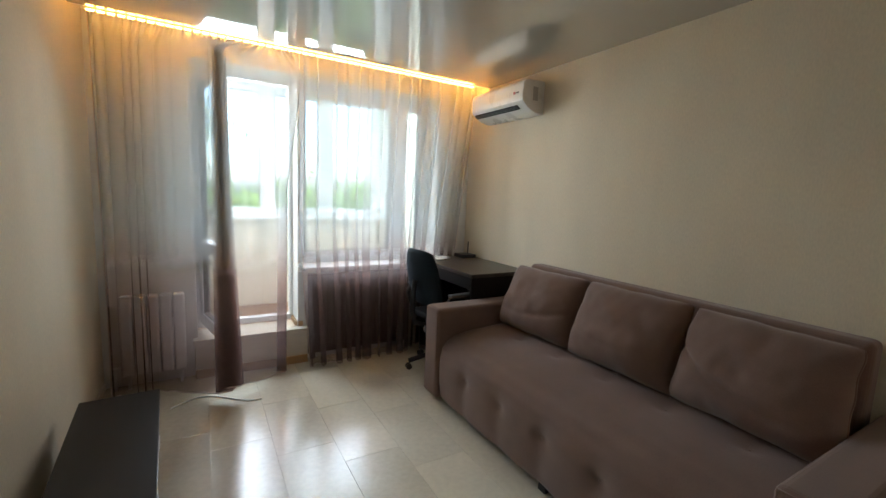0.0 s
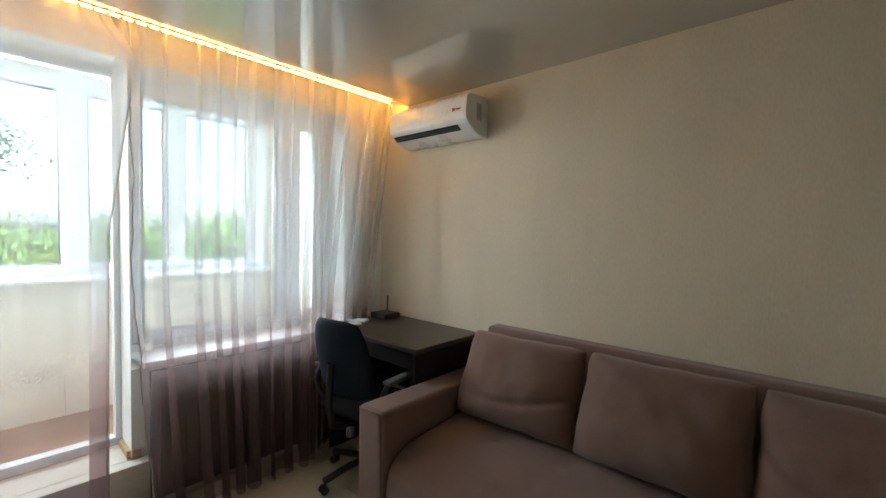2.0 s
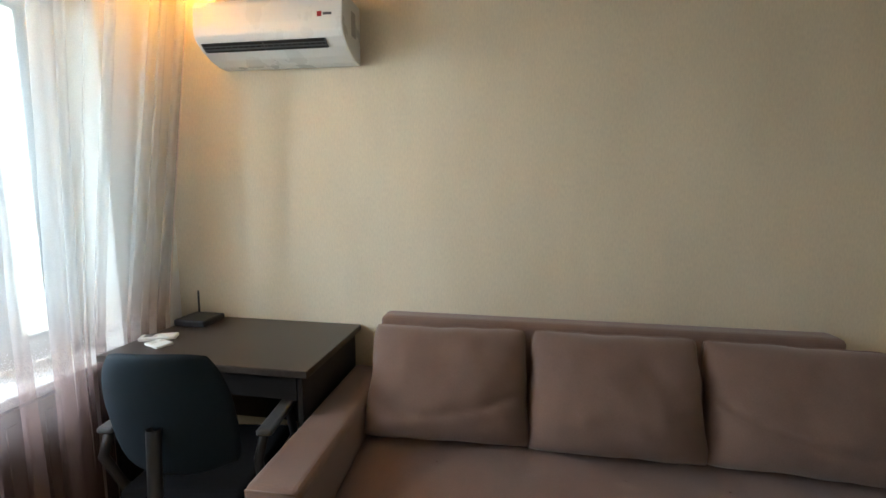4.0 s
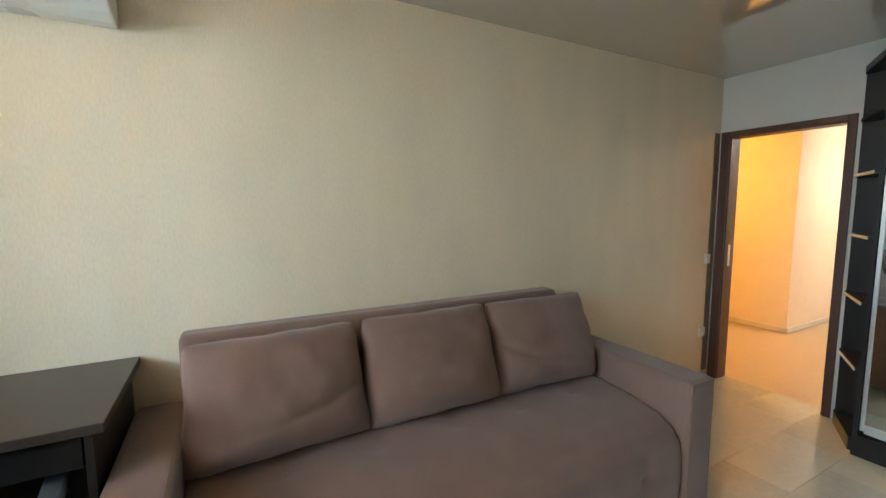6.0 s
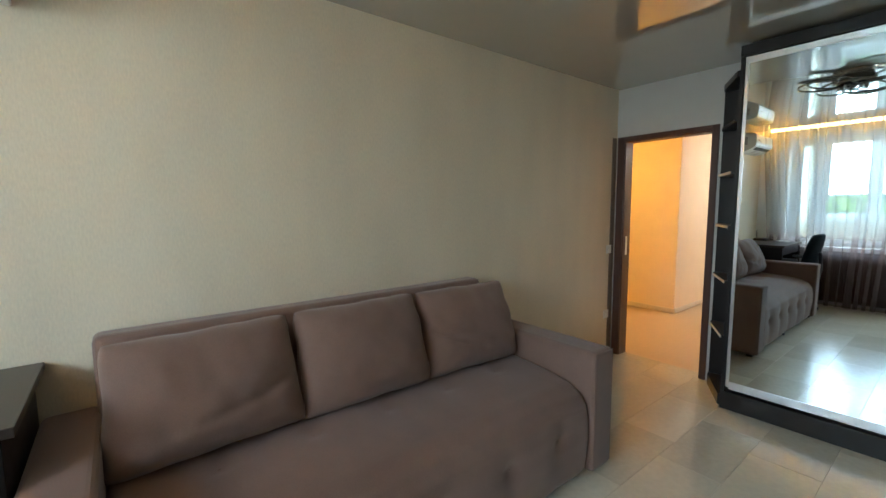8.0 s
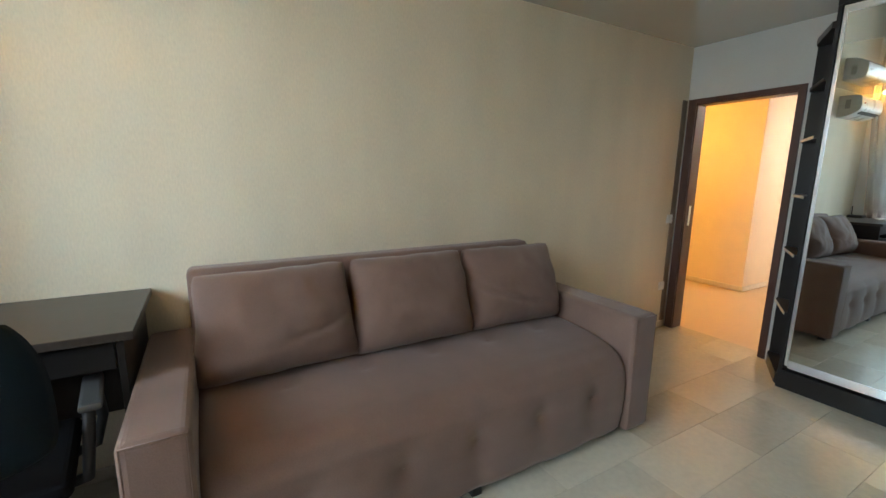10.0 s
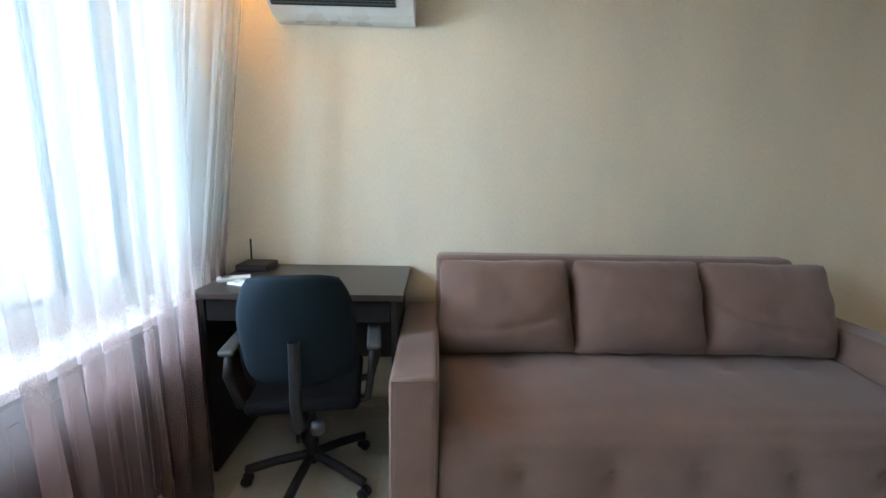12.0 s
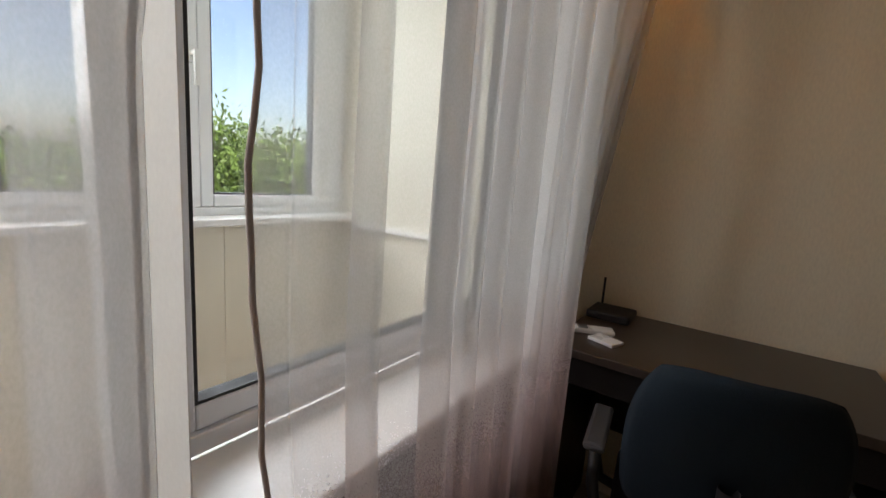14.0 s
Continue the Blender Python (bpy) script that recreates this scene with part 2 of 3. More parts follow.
# ---- the room: plan in metres, sofa wall x = 0, door wall y = 0 ----
XL, YW, H = -3.05, 5.08, 2.52
YF = 5.38          # outer face of the window wall
DOOR = (-0.80, -0.09, 2.035)
BDOOR = (-2.46, -1.702, 0.31, 2.42)
WIN = (-1.70, -0.36, 0.83, 2.42)
BY = 6.30          # balcony glazing
BXL, BXR = -3.05, -0.40

S = "structure"
tagged(boxes("wall_sofa", [(0, 0.2, -0.12, 6.6, -0.2, 2.9)], M_WALL), "beige textured wallpaper on a plain wall", "wall", kind=S)
tagged(boxes("wall_left", [(XL - 0.2, XL, -0.12, 6.6, -0.2, 2.9)], M_WALL), "beige textured wallpaper on a plain wall", "wall", kind=S)
tagged(boxes("wall_door", [(XL, DOOR[0] - 0.03, -0.12, 0, -0.02, 2.9), (DOOR[1] + 0.03, 0, -0.12, 0, -0.02, 2.9), (DOOR[0] - 0.03, DOOR[1] + 0.03, -0.12, 0, DOOR[2] + 0.03, 2.9)], M_BACK),
       "pale plain wall around the doorway", "wall", kind=S)
tagged(boxes("wall_window", [(XL, BDOOR[0], YW, YF, -0.2, 2.9), (BDOOR[1], WIN[0], YW, YF, -0.2, 2.42), (WIN[1], 0, YW, YF, -0.2, 2.9),
                             (BDOOR[0], WIN[1], YW, YF, 2.42, 2.9), (WIN[0], WIN[1], YW, YF, -0.2, WIN[2] - 0.04), (BDOOR[0], BDOOR[1], YW, YF, -0.2, 0.25)], M_PLASTER),
       "white plastered window wall with door opening", "wall", kind=S)
tagged(boxes("ceiling", [(XL, 0, -0.12, 4.755, H, H + 0.012)], M_CEIL), "glossy beige stretch ceiling", "ceiling", kind=S)
tagged(boxes("ceiling_slab", [(XL - 0.2, 0.2, -0.12, 6.6, 2.9, 3.2), (XL, 0, 4.757, 4.775, H + 0.001, 2.9)], M_PLASTER), "white plaster ceiling slab", "ceiling", kind=S)
floor_ob = tagged(boxes("floor", [(XL, 0, -0.12, YW, -0.25, -0.002)], M_GROUT), "stone-look tiled floor with pale joints", "floor", kind=S)
tagged(boxes("baseboard", [(-0.012, 0, 0.06, 5.06, 0, 0.06), (XL, XL + 0.012, 0.6, 5.06, 0, 0.06)], M_STEP, bevel=0.003), "pale baseboard along the wall", "baseboard", kind=S)

# hall beyond the door
tagged(boxes("hall_wall", [(0.26, 2.6, -4.6, -2.03, -0.02, 2.9)], M_HALL), "yellow-lit plain hall wall corner", "wall", kind=S)
tagged(boxes("hall_wall_far", [(-1.7, 0.26, -4.8, -4.6, -0.02, 2.9), (-1.9, -1.7, -4.8, -0.12, -0.02, 2.9), (2.6, 2.8, -2.1, 0.08, -0.02, 2.9), (0.2, 2.6, -0.12, 0.08, -0.02, 2.9)], M_HALL), "plain hall wall", "wall", kind=S)
tagged(boxes("hall_ceiling", [(-1.9, 2.8, -4.8, -0.12, 2.5, 2.6)], M_PLASTER), "white hall ceiling", "ceiling", kind=S)
tagged(boxes("hall_floor", [(-1.9, 2.8, -4.8, -0.12, -0.25, -0.004)], M_WOODFLOOR), "warm wooden laminate hall floor", "floor", kind=S)
tagged(boxes("hall_baseboard", [(0.245, 2.6, -2.03, -2.015, 0, 0.06), (0.245, 0.26, -4.6, -2.03, 0, 0.06)], M_STEP, bevel=0.003), "pale hall baseboard", "baseboard", kind=S)
lamp = thing("unseen_hall_lamp", (1.1, -0.9, 2.5), "round warm ceiling lamp in the hall", "ceiling lamp")
lathe("shade", [(0.17, -0.07), (0.19, -0.03), (0.17, -0.01)], M_HALLLAMP, lamp)
lathe("base", [(0.10, -0.012), (0.10, 0.0)], M_WHITEPLASTIC, lamp)
# second lamp is added and unseen: paler light for the hall side wall
fill_lamp = thing("unseen_hall_lamp", (-0.9, -3.2, 2.5), "added unseen lamp brightening the hall side wall", "ceiling lamp")
lathe("shade", [(0.17, -0.07), (0.19, -0.03), (0.17, -0.01)], M_HALLFILL, fill_lamp)
lathe("base", [(0.10, -0.012), (0.10, 0.0)], M_WHITEPLASTIC, fill_lamp)

# door frame and casing
dx0, dx1, dz = DOOR
frame_ob = thing("door_1", (0, 0, 0), "dark red-brown wooden door frame, doorway open", "door frame", kind=S)
boxes("jamb", [(dx0 - 0.03, dx0, -0.125, 0.003, 0, dz), (dx1, dx1 + 0.03, -0.125, 0.003, 0, dz), (dx0 - 0.03, dx1 + 0.03, -0.125, 0.003, dz, dz + 0.03)], M_DOORWOOD, frame_ob)
boxes("casing", [(dx0 - 0.055, dx0 - 0.008, 0.003, 0.017, 0, dz + 0.05), (dx1 + 0.008, dx1 + 0.075, 0.003, 0.017, 0, dz + 0.05), (dx0 - 0.008, dx1 + 0.008, 0.003, 0.017, dz + 0.008, dz + 0.05)], M_DOORWOOD, frame_ob, 0.003)
boxes("strike_plate", [(dx1 - 0.004, dx1, -0.07, -0.045, 0.98, 1.16)], M_ALU, frame_ob)

tagged(boxes("door_trim", [(-0.006, -0.0005, 0.02, 0.085, 0.062, 2.08)], mat("taupe_trim", (0.20, 0.15, 0.11), 0.5, vary=0.1)), "narrow taupe trim beside the doorway", "trim", kind=S)

# light switch and socket
sw = thing("light_switch", (-0.001, 0.10, 1.04), "small round white light switch on the wall", "light switch")
boxes("plate", [(-0.010, 0, -0.04, 0.04, -0.04, 0.04)], M_WHITEPLASTIC, sw, 0.004)
boxes("rocker", [(-0.015, -0.0102, -0.026, 0.026, -0.026, 0.026)], M_WHITEPLASTIC, sw, 0.002)
so = thing("wall_socket", (-0.001, 0.115, 0.41), "small white wall socket near the door", "socket")
boxes("plate", [(-0.010, 0, -0.04, 0.04, -0.04, 0.04)], M_WHITEPLASTIC, so, 0.004)
lathe("cup", [(0.02, 0), (0.018, 0.003)], M_WHITEPLASTIC, so).matrix_basis = pose(-0.010, 0, 0, 0, -90, 0)


# ---- windows ----
def sash(name, x0, x1, z0, z1, y, parent, glass=True, w=0.07, d=0.06):
    """One PVC sash: four bars, black gasket, pane."""
    boxes(name, [(x0, x0 + w, y - d / 2, y + d / 2, z0, z1), (x1 - w, x1, y - d / 2, y + d / 2, z0, z1),
                 (x0 + w, x1 - w, y - d / 2, y + d / 2, z0, z0 + w), (x0 + w, x1 - w, y - d / 2, y + d / 2, z1 - w, z1)], M_PVC, parent, 0.006)
    g = 0.007
    boxes("gasket", [(x0 + w, x0 + w + g, y - 0.02, y + 0.02, z0 + w, z1 - w), (x1 - w - g, x1 - w, y - 0.02, y + 0.02, z0 + w, z1 - w),
                     (x0 + w + g, x1 - w - g, y - 0.02, y + 0.02, z0 + w, z0 + w + g), (x0 + w + g, x1 - w - g, y - 0.02, y + 0.02, z1 - w - g, z1 - w)], M_RUBBER, parent)
    p = boxes("pane", [(x0 + w + g, x1 - w - g, y - 0.006, y + 0.006, z0 + w + g, z1 - w - g)], M_GLASS, parent)
    p.visible_shadow = False


def handle(parent, x, y, z):
    boxes("handle", [(x - 0.014, x + 0.014, y - 0.015, y, z - 0.03, z + 0.03), (x - 0.009, x + 0.009, y - 0.045, y - 0.015, z - 0.009, z + 0.009), (x - 0.010, x + 0.010, y - 0.058, y - 0.042, z - 0.12, z + 0.012)], M_WHITEPLASTIC, parent, 0.004)


FY = 5.335
w1 = thing("window_1", (0, 0, 0), "white PVC room window over a deep sill", "window", kind=S)
wx0, wx1, wz0, wz1 = WIN
boxes("frame", [(wx0, wx0 + 0.05, FY - 0.035, FY + 0.035, wz0, wz1), (wx1 - 0.05, wx1, FY - 0.035, FY + 0.035, wz0, wz1), (wx0 + 0.05, wx1 - 0.05, FY - 0.035, FY + 0.035, wz0, wz0 + 0.045), (wx0 + 0.05, wx1 - 0.05, FY - 0.035, FY + 0.035, wz1 - 0.05, wz1),
                (-0.72, -0.66, FY - 0.035, FY + 0.035, wz0 + 0.045, wz1 - 0.05)], M_PVC, w1, 0.004)
sash("sash", wx0 + 0.052, -0.722, wz0 + 0.047, wz1 - 0.052, FY, w1, w=0.055, d=0.05)
sash("sash", -0.658, wx1 - 0.052, wz0 + 0.047, wz1 - 0.052, FY, w1, w=0.05, d=0.05)
tagged(boxes("windowsill", [(-1.655, -0.30, 5.02, FY - 0.036, 0.795, 0.83)], M_SILL, bevel=0.008), "white glossy deep window sill", "windowsill", kind=S)

bd = thing("door_2", (0, 0, 0), "white PVC balcony door frame, door open", "door frame", kind=S)
bx0, bx1, bz0, bz1 = BDOOR
boxes("frame", [(bx0, bx0 + 0.05, FY - 0.035, FY + 0.035, bz0, bz1), (bx1 - 0.03, bx1, FY - 0.035, FY + 0.035, bz0, bz1), (bx0 + 0.05, bx1 - 0.03, FY - 0.035, FY + 0.035, bz1 - 0.05, bz1), (bx0 + 0.05, bx1 - 0.03, FY - 0.035, FY + 0.035, bz0, bz0 + 0.05)], M_PVC, bd, 0.004)
leaf = thing("balcony_door", (bx0 + 0.05, FY - 0.04, 0), "white PVC balcony door standing open into the room", "door", rz=-78)
sash("leaf_frame", 0.0, 0.70, 0.37, 2.33, 0.0, leaf, w=0.095, d=0.06)
boxes("rail", [(0.095, 0.605, -0.03, 0.03, 0.98, 1.07)], M_PVC, leaf, 0.004)
handle(leaf, 0.655, -0.03, 1.35)

# threshold step
st = thing("doorstep", (0, 0, 0), "pale boxed step with oak edge at the balcony door", "step", kind=S)
boxes("riser", [(bx0 - 0.02, -1.635, 5.005, YW - 0.001, 0, 0.278), (bx0, bx1, YW, FY - 0.036, 0.251, 0.278)], M_STEP, st, 0.004)
boxes("tread", [(bx0 - 0.03, -1.625, 4.995, YW - 0.001, 0.28, 0.306), (bx0 + 0.001, bx1 - 0.001, YW, FY - 0.037, 0.28, 0.306)], M_STEP, st, 0.004)
boxes("skirting", [(bx0 - 0.02, -1.635, 4.992, 5.003, 0.0, 0.07)], M_WOODTRIM, st, 0.003)
boxes("upstand", [(bx1 - 0.02, bx1, YW + 0.01, FY - 0.04, 0.308, 0.35), (bx1 + 0.003, -1.66, YW - 0.012, YW - 0.001, 0.308, 0.35)], M_WOODTRIM, st, 0.003)


def radiator(loc, n, h):
    r = thing("radiator", loc, "white sectional heating radiator under the window", "radiator")
    for i in range(n):
        boxes("section", [(i * 0.08, i * 0.08 + 0.074, -0.045, 0.045, 0.10, h)], M_WHITEPLASTIC, r, 0.014)
    boxes("pipe", [(-0.06, n * 0.08, -0.012, 0.012, 0.14, 0.165), (-0.06, -0.035, -0.012, 0.012, 0.0, 0.14)], M_WHITEPLASTIC, r, 0.006)
    for x in (0.03, n * 0.08 - 0.05):
        boxes("foot", [(x, x + 0.02, -0.03, 0.03, 0, 0.11)], M_WHITEPLASTIC, r)


# dark slatted panel, added to darken the space below the sill
cover = thing("sill_dark_panel", (0, 0, 0), "dark brown slatted panel added to darken the space under the sill", "radiator cover")
boxes("panel", [(-1.62, -0.68, 5.045, 5.075, 0.05, 0.77)], M_DARKPANEL, cover, 0.004)
for i in range(14):
    boxes("slat", [(-1.58 + i * 0.064, -1.545 + i * 0.064, 5.038, 5.0448, 0.10, 0.72)], M_DARKPANEL, cover, 0.002)
for x in (-1.6, -0.74):
    boxes("foot", [(x, x + 0.04, 5.045, 5.075, 0, 0.05)], M_DARKPANEL, cover)
radiator((-2.93, 5.02, 0), 5, 0.69)

# ---- balcony ----
tagged(boxes("balcony_floor", [(BXL, BXR, YF, BY + 0.15, 0.0, 0.22)], mat("balcony_floor_tile", (0.36, 0.22, 0.14), 0.5)), "reddish brown balcony floor", "floor", kind=S)
tagged(boxes("balcony_parapet", [(BXL, BXR, BY - 0.02, BY + 0.10, 0.22, 1.17)], M_CREAM), "cream panelled balcony parapet", "wall", kind=S)
tagged(boxes("balcony_side", [(BXR, 0, YF, BY + 0.15, 0, 2.9)], M_CREAM), "cream panelled balcony side wall", "wall", kind=S)
tagged(boxes("balcony_ceiling", [(BXL, BXR, YF, BY + 0.15, 2.60, 2.68)], M_PLASTER), "white balcony ceiling", "ceiling", kind=S)
tagged(boxes("balcony_lintel", [(BXL, BXR, BY - 0.03, BY + 0.10, 2.58, 2.60)], M_PVC), "white balcony window head", "trim", kind=S)
tagged(boxes("balcony_sill", [(BXL, BXR, BY - 0.16, BY - 0.03, 1.17, 1.20), (BXR - 0.03, BXR - 0.002, YF + 0.02, BY - 0.16, 1.13, 1.16)], M_SILL, bevel=0.005), "white narrow balcony sill", "windowsill", kind=S)
bpan = tagged(boxes("balcony_cladding", [(BXL + 0.001 + i * 0.2, BXL + 0.199 + i * 0.2, BY - 0.032, BY - 0.021, 0.22, 1.168) for i in range(13)], M_CREAM, bevel=0.0015), "cream plastic cladding boards", "cladding", kind=S)
w2 = thing("window_2", (0, 0, 0), "white PVC balcony glazing with several sashes", "window", kind=S)
boxes("frame", [(BXL, BXR, BY - 0.03, BY + 0.04, 1.17, 1.235), (BXL, BXR, BY - 0.03, BY + 0.04, 2.535, 2.58)]
      + [(x, x + w, BY - 0.03, BY + 0.04, 1.235, 2.535) for x, w in ((BXL, 0.05), (-2.50, 0.05), (-1.805, 0.05), (-1.19, 0.05), (-0.545, BXR + 0.545))], M_PVC, w2, 0.004)
for a, b in ((-3.0, -2.50), (-2.45, -1.805), (-1.755, -1.19), (-1.14, -0.545)):
    sash("sash", a + 0.002, b - 0.002, 1.237, 2.533, BY, w2, w=0.05, d=0.06)
handle(w2, -1.165, BY - 0.03, 1.82)
handle(w2, -1.78, BY - 0.03, 1.82)

# ---- outside ----
tagged(boxes("ground", [(-600, 600, 6.6, 1200, -8.2, -8.0)], M_GRASS), "green lawn below the building", "ground", kind=S)
tagged(boxes("facade", [(-12, XL - 0.2, 5.1, 6.6, -8, 9), (0.2, 12, 5.1, 6.6, -8, 9), (XL - 0.2, 0.2, 5.4, 6.6, 3.2, 9), (XL - 0.2, 0.2, 5.4, 6.6, -8, -0.25)], M_FACADE), "plain building facade", "facade", kind=S)


def tree(loc, height, crown_r, seed, leaf_mat, leaves=2600, bare=0.0):
    rnd = random.Random(seed)
    t = thing("tree", loc, "leafy deciduous tree behind the balcony", "tree", group="trees outside")
    bm = bmesh.new()
    tips = []

    def limb(a, b, r0, r1):
        d = (b - a).normalized()
        u = d.orthogonal().normalized()
        w = d.cross(u)
        ring = []
        for p, r in ((a, r0), ((a + b) / 2 + u * r0 * 0.6, (r0 + r1) / 2), (b, r1)):
            ring.append([bm.verts.new(p + (u * math.cos(k * math.pi / 3) + w * math.sin(k * math.pi / 3)) * r) for k in range(6)])
        for q, s in zip(ring, ring[1:]):
            for k in range(6):
                bm.faces.new((q[k], q[(k + 1) % 6], s[(k + 1) % 6], s[k]))

    def grow(a, d, length, r, depth):
        b = a + d * length
        limb(a, b, r, r * 0.62)
        if depth == 0:
            tips.append(b)
            return
        if depth < 3:
            tips.append(b)
        for _ in range(3 if depth > 1 else 2):
            nd = (d + Vector((rnd.uniform(-1, 1), rnd.uniform(-1, 1), rnd.uniform(-0.25, 0.7))) * 0.75).normalized()
            grow(b, nd, length * rnd.uniform(0.6, 0.8), r * 0.55, depth - 1)

    grow(Vector((0, 0, 0)), Vector((0, 0, 1)), height * 0.38, 0.17 + height * 0.008, 4)
    finish("trunk", bm, M_BARK, t)
    bm = bmesh.new()
    for i in range(leaves):
        c = rnd.choice(tips) + Vector((rnd.gauss(0, 1), rnd.gauss(0, 1), rnd.gauss(0, 0.8))) * crown_r * 0.22
        s = rnd.uniform(0.10, 0.22)
        q = Euler((rnd.uniform(0, 6.3), rnd.uniform(0, 6.3), rnd.uniform(0, 6.3))).to_matrix()
        pts = [(-s, 0, 0), (-s * 0.2, s * 0.45, 0.03), (s, 0, 0), (-s * 0.2, -s * 0.45, 0.03)]
        bm.faces.new([bm.verts.new(c + q @ Vector(p)) for p in pts])
    tagged(finish("leaves", bm, leaf_mat, t), kind="stuff")


for k, (x, y, h, r, lm, n) in enumerate(((2.5, 24, 8.6, 3.2, M_LEAF, 7000), (8, 27, 9.4, 3.4, M_LEAF, 7000), (14.5, 26, 9.6, 3.4, M_LEAF, 6000), (22, 30, 10.5, 3.4, M_LEAF, 6000),
                                         (-3.2, 30, 8.5, 3.2, M_LEAF, 6000), (-4.0, 33, 14.0, 3.0, M_LEAF2, 3000), (-11, 22, 13, 3.0, M_LEAF2, 1500))):
    tree((x, y, -8), h, r, 11 + k, lm, n)

# ---- curtain niche: led strip, rail, curtains ----
led = thing("led_strip", (0, 0, 0), "warm glowing led strip along the ceiling edge", "led strip")
diode = boxes("diode", [(0, 0.035, 0, 0.006, 0, 0.009)], M_LED, led)
diode.location = (XL + 0.08, 4.777, 2.503)
# last eight diodes are added, hidden above the ceiling edge, to brighten the wall
for x, z in [(XL + 0.08 + i * 0.05, 2.503) for i in range(1, 56)] + [(-0.155 + (i % 4) * 0.04, 2.530 + (i // 4) * 0.014) for i in range(8)]:
    d = new("diode", diode.data)
    d.parent, d.location = led, (x, 4.777, z)
boxes("tape", [(XL + 0.05, -0.17, 4.776, 4.786, 2.5125, 2.516)], M_WHITEPLASTIC, led)
rail_ob = tagged(boxes("curtain_rail", [(XL + 0.02, -0.02, 4.82, 4.87, 2.575, 2.60)], M_WHITEPLASTIC), "white ceiling curtain rail", "curtain rail")
for x in (-2.9, -1.5, -0.15):
    boxes("bracket", [(x, x + 0.03, 4.83, 4.86, 2.60, 2.9)], M_WHITEPLASTIC, rail_ob)


def lerp(a, b, t):
    return a + (b - a) * max(0, min(1, t))


def right_curtain(u, v):
    z = 0.015 + v * 2.56
    xl = lerp(-1.66, -1.745, z / 1.2)
    xr = lerp(-0.22, -0.09, z / 2.4)
    k = lerp(0.040, 0.026, v) * lerp(0.3, 1, u / 0.06)
    w = u + 0.012 * math.sin(u * 19 + 0.7) + 0.006 * math.sin(u * 47 + 2) + 0.001 * math.sin(v * 4 + u * 15)
    a = 2 * math.pi * 15 * w
    dx = 1.3 * k * (0.9 + 0.25 * math.sin(u * 31 + 3)) * math.sin(a)
    dy = k * (math.cos(a) + 0.22 * math.sin(2.3 * a + v))
    edge = max(0, 1 - u * 30)
    x = xl + (xr - xl) * u + dx + 0.005 * (math.sin(z * 8) + 0.7 * math.sin(z * 21 + 1) + 0.4 * math.sin(z * 43)) * edge
    back = lerp(0, 1, (x + 0.80) / 0.25) * lerp(1, 0, (z - 0.95) / 1.5)
    y = lerp(4.845, 5.005, back) + dy * (1 - 0.72 * back)
    return (x, min(y, 5.012), z)


DRAPE = [(0.0, -2.98, 4.86), (0.30, -2.66, 4.84), (0.42, -2.47, 4.70), (0.52, -2.325, 4.545), (0.70, -2.275, 4.53), (0.78, -2.14, 4.62), (0.895, -1.885, 4.812), (0.93, -1.81, 4.835), (0.965, -1.88, 4.85), (1.0, -1.815, 4.86)]


def left_curtain(u, v):
    """Hangs pleated by the wall, gathers over the free edge of the open door, then falls as one thin layer."""
    z = 0.015 + v * 2.56
    for (a, xa, ya), (b, xb, yb) in zip(DRAPE, DRAPE[1:]):
        if u <= b:
            k = (u - a) / (b - a)
            x, y = xa + (xb - xa) * k, ya + (yb - ya) * k
            break
    low = 1 - v
    # pleats by the wall
    pleat = lerp(1, 0, (u - 0.24) / 0.14)
    a = 2 * math.pi * 9 * (u / 0.48 + 0.03 * math.sin(u * 33))
    x += pleat * 0.012 * math.sin(a + 0.3 * math.sin(v * 5))
    y += pleat * 0.028 * math.cos(a)
    # the gathered part on the door edge, spreading towards the hem
    g = lerp(0, 1, (u - 0.50) / 0.03) * lerp(1, 0, (u - 0.69) / 0.03)
    b = 2 * math.pi * (u - 0.52) / 0.18 * 6
    x += g * ((0.016 + 0.034 * low) * math.sin(b) + 0.06 * low * (u - 0.5) / 0.2)
    y += g * (-0.012 * low + (0.008 + 0.010 * low) * math.sin(b * 0.37 + 1))
    # the thin part: a few soft waves and a tail pushed sideways
    t = lerp(0, 1, (u - 0.70) / 0.05)
    y += t * 0.012 * math.sin(u * 60 + v * 2)
    x += t * (0.05 * low * lerp(1, 0, (u - 0.75) / 0.15) + 0.11 * lerp(0, 1, (z - 1.5) / 0.9) * lerp(0, 1, (u - 0.78) / 0.14) - 0.03 * low * lerp(0, 1, (u - 0.86) / 0.05))
    # up to the rail
    k = lerp(0, 1, (z - 2.34) / 0.22)
    k = k * k * (3 - 2 * k)
    x, y = x + (-2.98 + 1.24 * u - x) * k, y + (4.845 + 0.015 * math.sin(u * 160) - y) * k
    return (x, y, z + 0.09 * max(0, 1 - abs(u - 0.66) / 0.25) * low)


def curtain(name, f, nu, nv, label):
    c = thing(name, (0, 0, 0), label, "curtain", group="curtains")
    grid_sheet("cloth", f, nu, nv, M_CURTAIN, c)
    for u in (0.0, 1.0):
        tube("hem", [f(u, j / 60) for j in range(61)], 0.0032, M_HEM, c, res=1)
    tube("hem", [f(i / 520, 0.0) for i in range(521)], 0.0025, M_HEM, c, res=1)
    return c


curtain("curtain", right_curtain, 520, 44, "sheer voile curtain fading from white to mauve-brown, drawn")
curtain("curtain", left_curtain, 800, 50, "sheer ombre curtain draped over the open balcony door")


# ---- sofa ----
TUFT_Y = [2.125 + 0.355 * i for i in range(5)]


